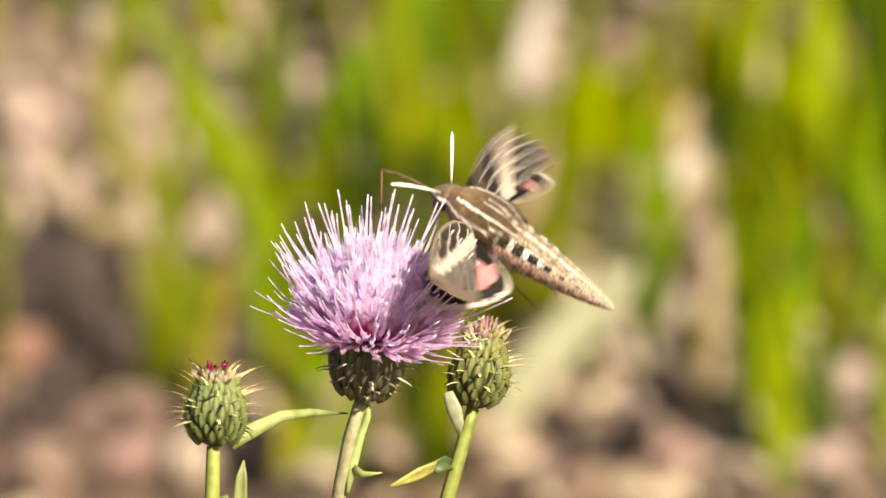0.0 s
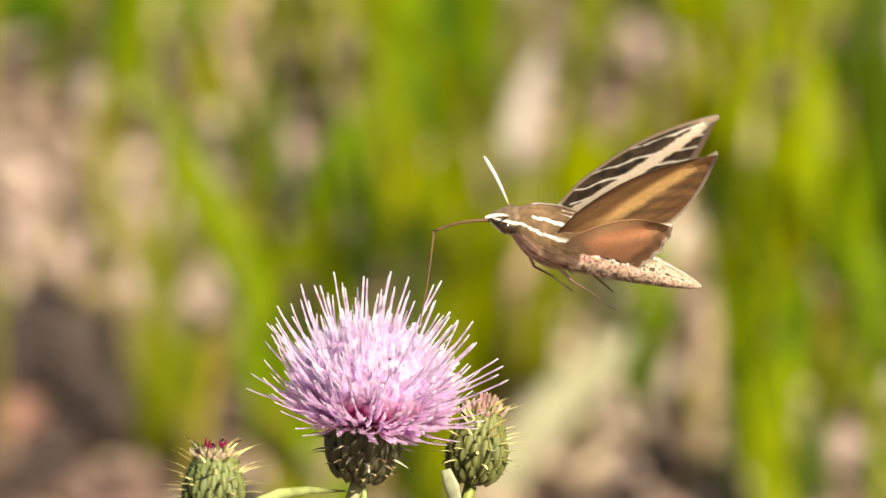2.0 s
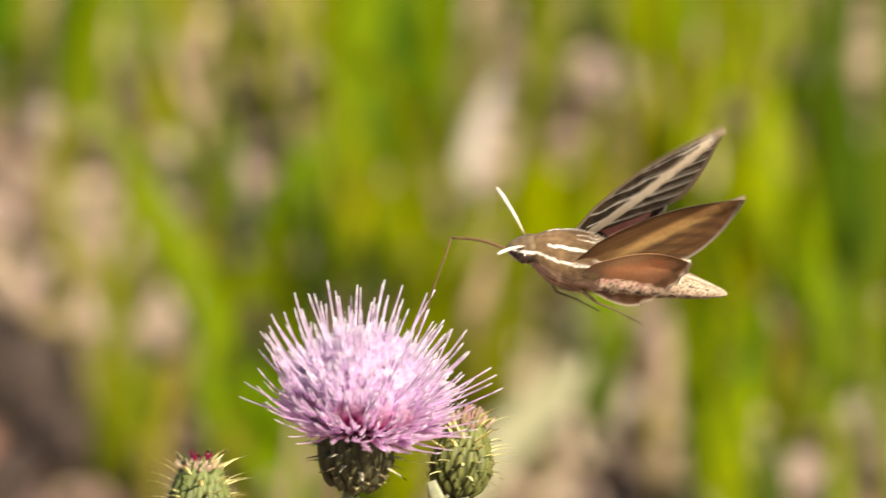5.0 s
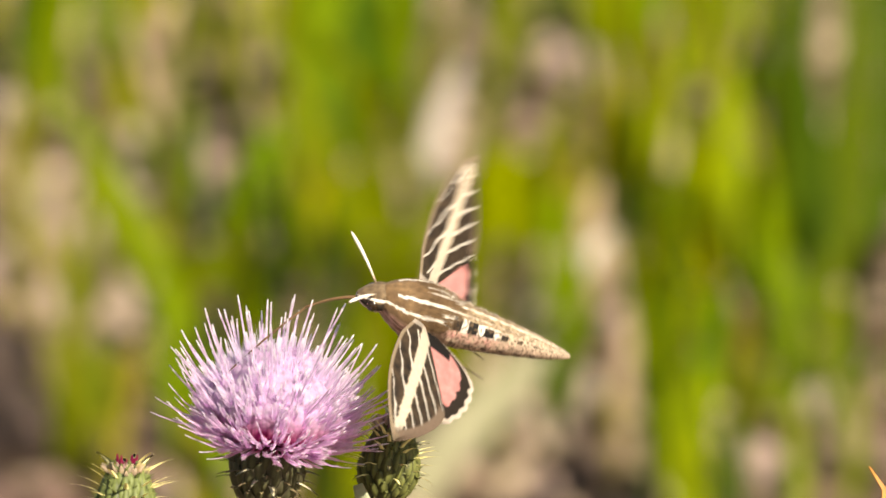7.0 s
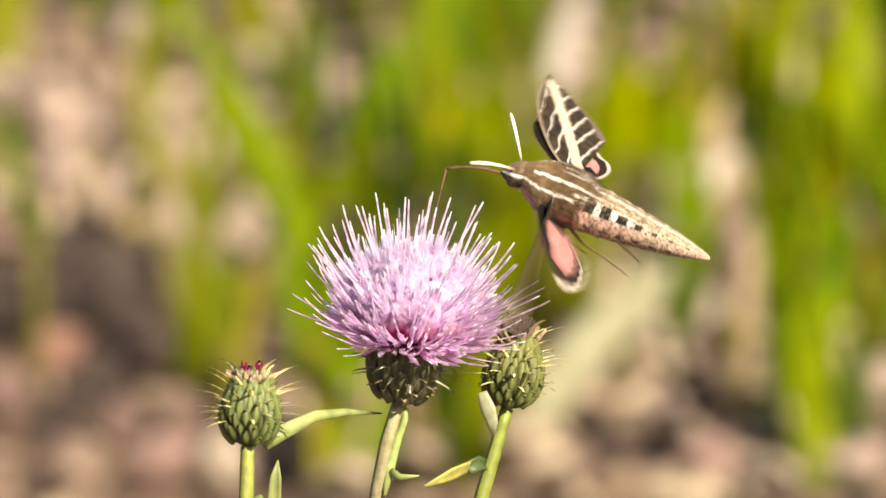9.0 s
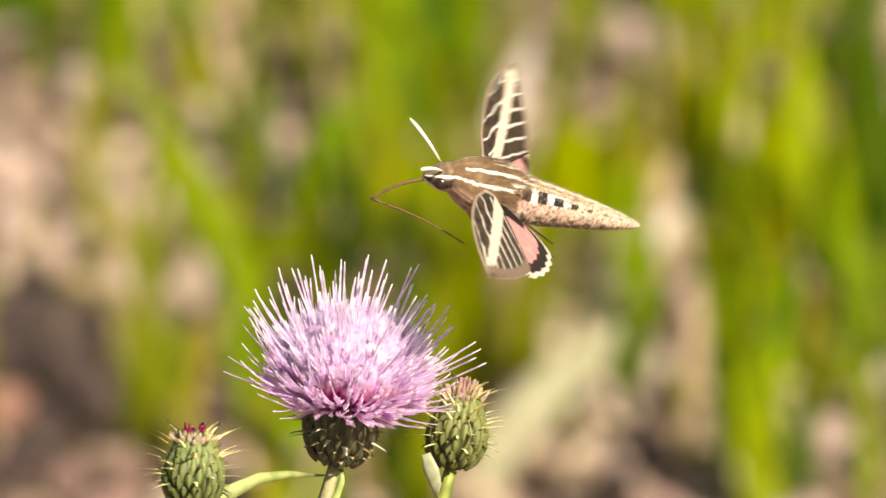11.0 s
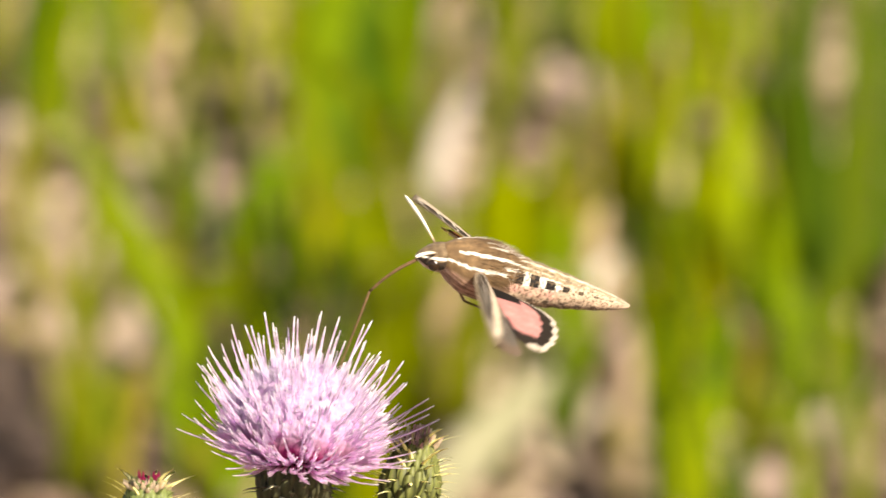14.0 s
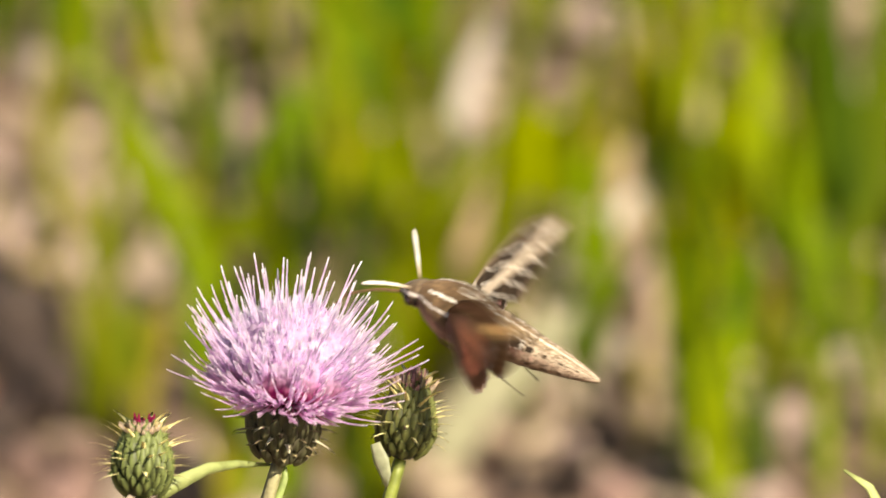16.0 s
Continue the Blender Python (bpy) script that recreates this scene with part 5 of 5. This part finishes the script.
# the same at times of their own
LW = (
    (0, 31, 20, -35), (0.5, 38, 49, -73), (1, 83, 55, 4),
    (1.5, 94, 46, 13), (2, 93, 35, 12), (2.5, -3, -9, -10),
    (3, 0, -2, -6), (3.5, -14, -11, -21), (4, 93, 41, 13),
    (4.5, 3, 2, -38), (5, 92, 47, 12), (7.5, 103, 50, 13),
    (8, 28, -2, -17), (8.5, 28, 30, -10), (9, -9, 13, -105),
    (9.5, 35, 30, -79), (12, 93, 32, 12), (12.5, -19, -14, -41),
    (13, 93, 34, 13), (13.5, -7, -8, -5), (14, 17, -7, -38),
    (14.5, 34, 9, -29), (15, 14, -8, -6), (15.5, 90, 45, 11),
    (16, 53, 45, -47),
)
RW = (
    (0, -25, -32, 27), (0.5, 5, 18, -101), (1, 74, 41, -41),
    (1.5, 66, 36, -39), (2, 75, 39, -16), (2.5, -11, -8, -40),
    (3, 65, 30, -20), (3.5, 32, 18, -41), (4, 57, 36, -26),
    (4.5, -15, -16, -27), (5, 77, 39, -28), (7.5, 52, 41, -60),
    (8, 27, 26, -33), (8.5, 5, 23, 12), (9, -6, -30, -17),
    (9.5, -14, -18, 10), (12, 79, 19, -12), (12.5, 18, 9, -31),
    (13, 79, 35, -30), (13.5, 37, 20, -23), (14, -24, -6, -21),
    (14.5, 71, 31, -14), (15, -28, -26, -75), (15.5, 77, 36, -23),
    (16, -10, 2, -80),
)
# the hindwings at times of their own
LH = ((0, -19, 0.5, 26, -32), (7.5, -19, 1.2, 0, 0), (8.5, -40, 0.5, 0, 0), (9, -1, 0.5, 54, 17), (14, 12, 0.5, 30, 2))
RH = ((0, -38, 0.5, 0, 0), (9, -34, 0.5, 0, 0), (9.5, -38, 0.5, 0, 0))
# when the wings are in full sweep
LFAST = (0.5, 2.5, 3.5, 8, 8.5, 9, 9.5, 13.5, 14.5, 15)
RFAST = (0, 2.5, 3.5, 8, 9, 9.5)
# the turn of the feeding tube's base and tip
PROB = (
    (0, 21, -12, 131, 44), (0.5, 18, -7, 147, 41), (1, 10, 0, 116, 51),
    (1.5, 4, 18, 110, 52), (2, 7, 30, 103, 52), (2.5, -4, 13, 99, 56),
    (3, 22, 57, 71, 66), (3.5, -21, -1, 94, 66), (4, 29, 29, 63, 45),
    (4.5, 15, 4, 94, 49), (5, -8, 5, 77, 49), (7.5, 28, 11, 46, 30),
    (8, 12, -13, 96, 41), (8.5, 36, 0, 117, 41), (9, 21, 4, 104, 53),
    (9.5, -4, 10, 112, 50), (12, 20, 36, 177, -15), (12.5, -4, -19, 88, 51),
    (13, 13, 38, 74, 58), (13.5, 11, 45, 66, 63), (14, 21, 44, 74, 56),
    (14.5, 35, 47, 67, 52), (15, 10, 27, 116, 37), (15.5, -2, 17, 17, 34),
    (16, 33, 6, 66, 36),
)


def wing_turn(flap, sweep, twist, side):
    m = Matrix.Rotation(radians(flap), 3, "X") @ Matrix.Rotation(radians(sweep), 3, "Z") @ Matrix.Rotation(radians(twist), 3, "Y")
    if side < 0:
        f = Matrix.Diagonal((1, -1, 1))
        m = f @ m @ f
    return m.to_quaternion()


def wing_rows(side):
    """The stroke runs on in order, U, M, D, F, S, between the times of the moth's path, slow at its ends but where it is in full sweep."""
    own = {t: a for t, *a in (LW if side > 0 else RW)}
    fast = LFAST if side > 0 else RFAST
    times = [r[0] for r in MOTH]
    order = "UMDFS"
    rest = {c: wing_turn(*STROKE[c][0 if side > 0 else 1], side) for c in order}
    turns = [wing_turn(*own[t], side) if t in own else rest[c] for t, c in zip(times, STROKES)]
    place = Matrix.Translation((4.0 * MM, side * 4.0 * MM, 1.4 * MM))
    rows = []
    for i, t in enumerate(times):
        rows.append((t, place @ turns[i].to_matrix().to_4x4()))
        if i + 1 == len(times):
            break
        steps = max(1, round((times[i + 1] - t) * FPS))
        a, b = order.index(STROKES[i]), order.index(STROKES[i + 1])
        ahead = (b - a) % 5
        if ahead == 4:
            ahead = -1
        chain = [turns[i]] + [rest[order[(a + k * (1 if ahead > 0 else -1)) % 5]] for k in range(1, abs(ahead))] + [turns[i + 1]]
        for k in range(1, steps):
            w = k / steps
            leave, arrive = t in fast, times[i + 1] in fast
            w = (w if arrive else 1 - (1 - w) ** 2) if leave else (w * w if arrive else w * w * (3 - 2 * w))
            w *= len(chain) - 1
            j = min(int(w), len(chain) - 2)
            q0, q1 = chain[j].copy(), chain[j + 1].copy()
            q1.make_compatible(q0)
            rows.append((t + k / FPS, place @ q0.slerp(q1, w - j).to_matrix().to_4x4()))
    return rows


def motions():
    root = flower.matrix_basis.translation.copy()
    walk(flower, [(t, Matrix.Translation((root.x, root.y, root.z + dz)) @ Matrix.Rotation(dx / 0.575, 4, "Y")) for t, dx, dz in SWAY])
    walk(moth, [(t, pose(*p)) for t, *p in MOTH])
    for wing, side in zip(wings, (1, -1)):
        walk(wing, wing_rows(side))
    for hind, side in zip(hinds, (1, -1)):
        own = {t: a for t, *a in (LH if side > 0 else RH)}
        walk(hind, [(r[0], hind_pose(c, side, own.get(r[0]))) for r, c in zip(MOTH, STROKES)])
    base_rows, tip_rows = [], []
    for t, yaw, down, yaw2, down2 in PROB:
        m = pose(15.0 * MM, 0, -1.0 * MM, 0, down, yaw)
        base_rows.append((t, m))
        knee = m @ Vector((11.0 * MM, 0, 0))
        tip_rows.append((t, pose(knee.x, knee.y, knee.z, 0, down2, yaw2)))
    walk(tongues[0], base_rows)
    walk(tongues[1], tip_rows)


build_ground()
flower = build_flower()
buds = build_buds()
build_side_leaf()
moth, wings, hinds, tongues = build_moth()
build_grass()
build_far_grass()
build_stones()
build_litter()
motions()
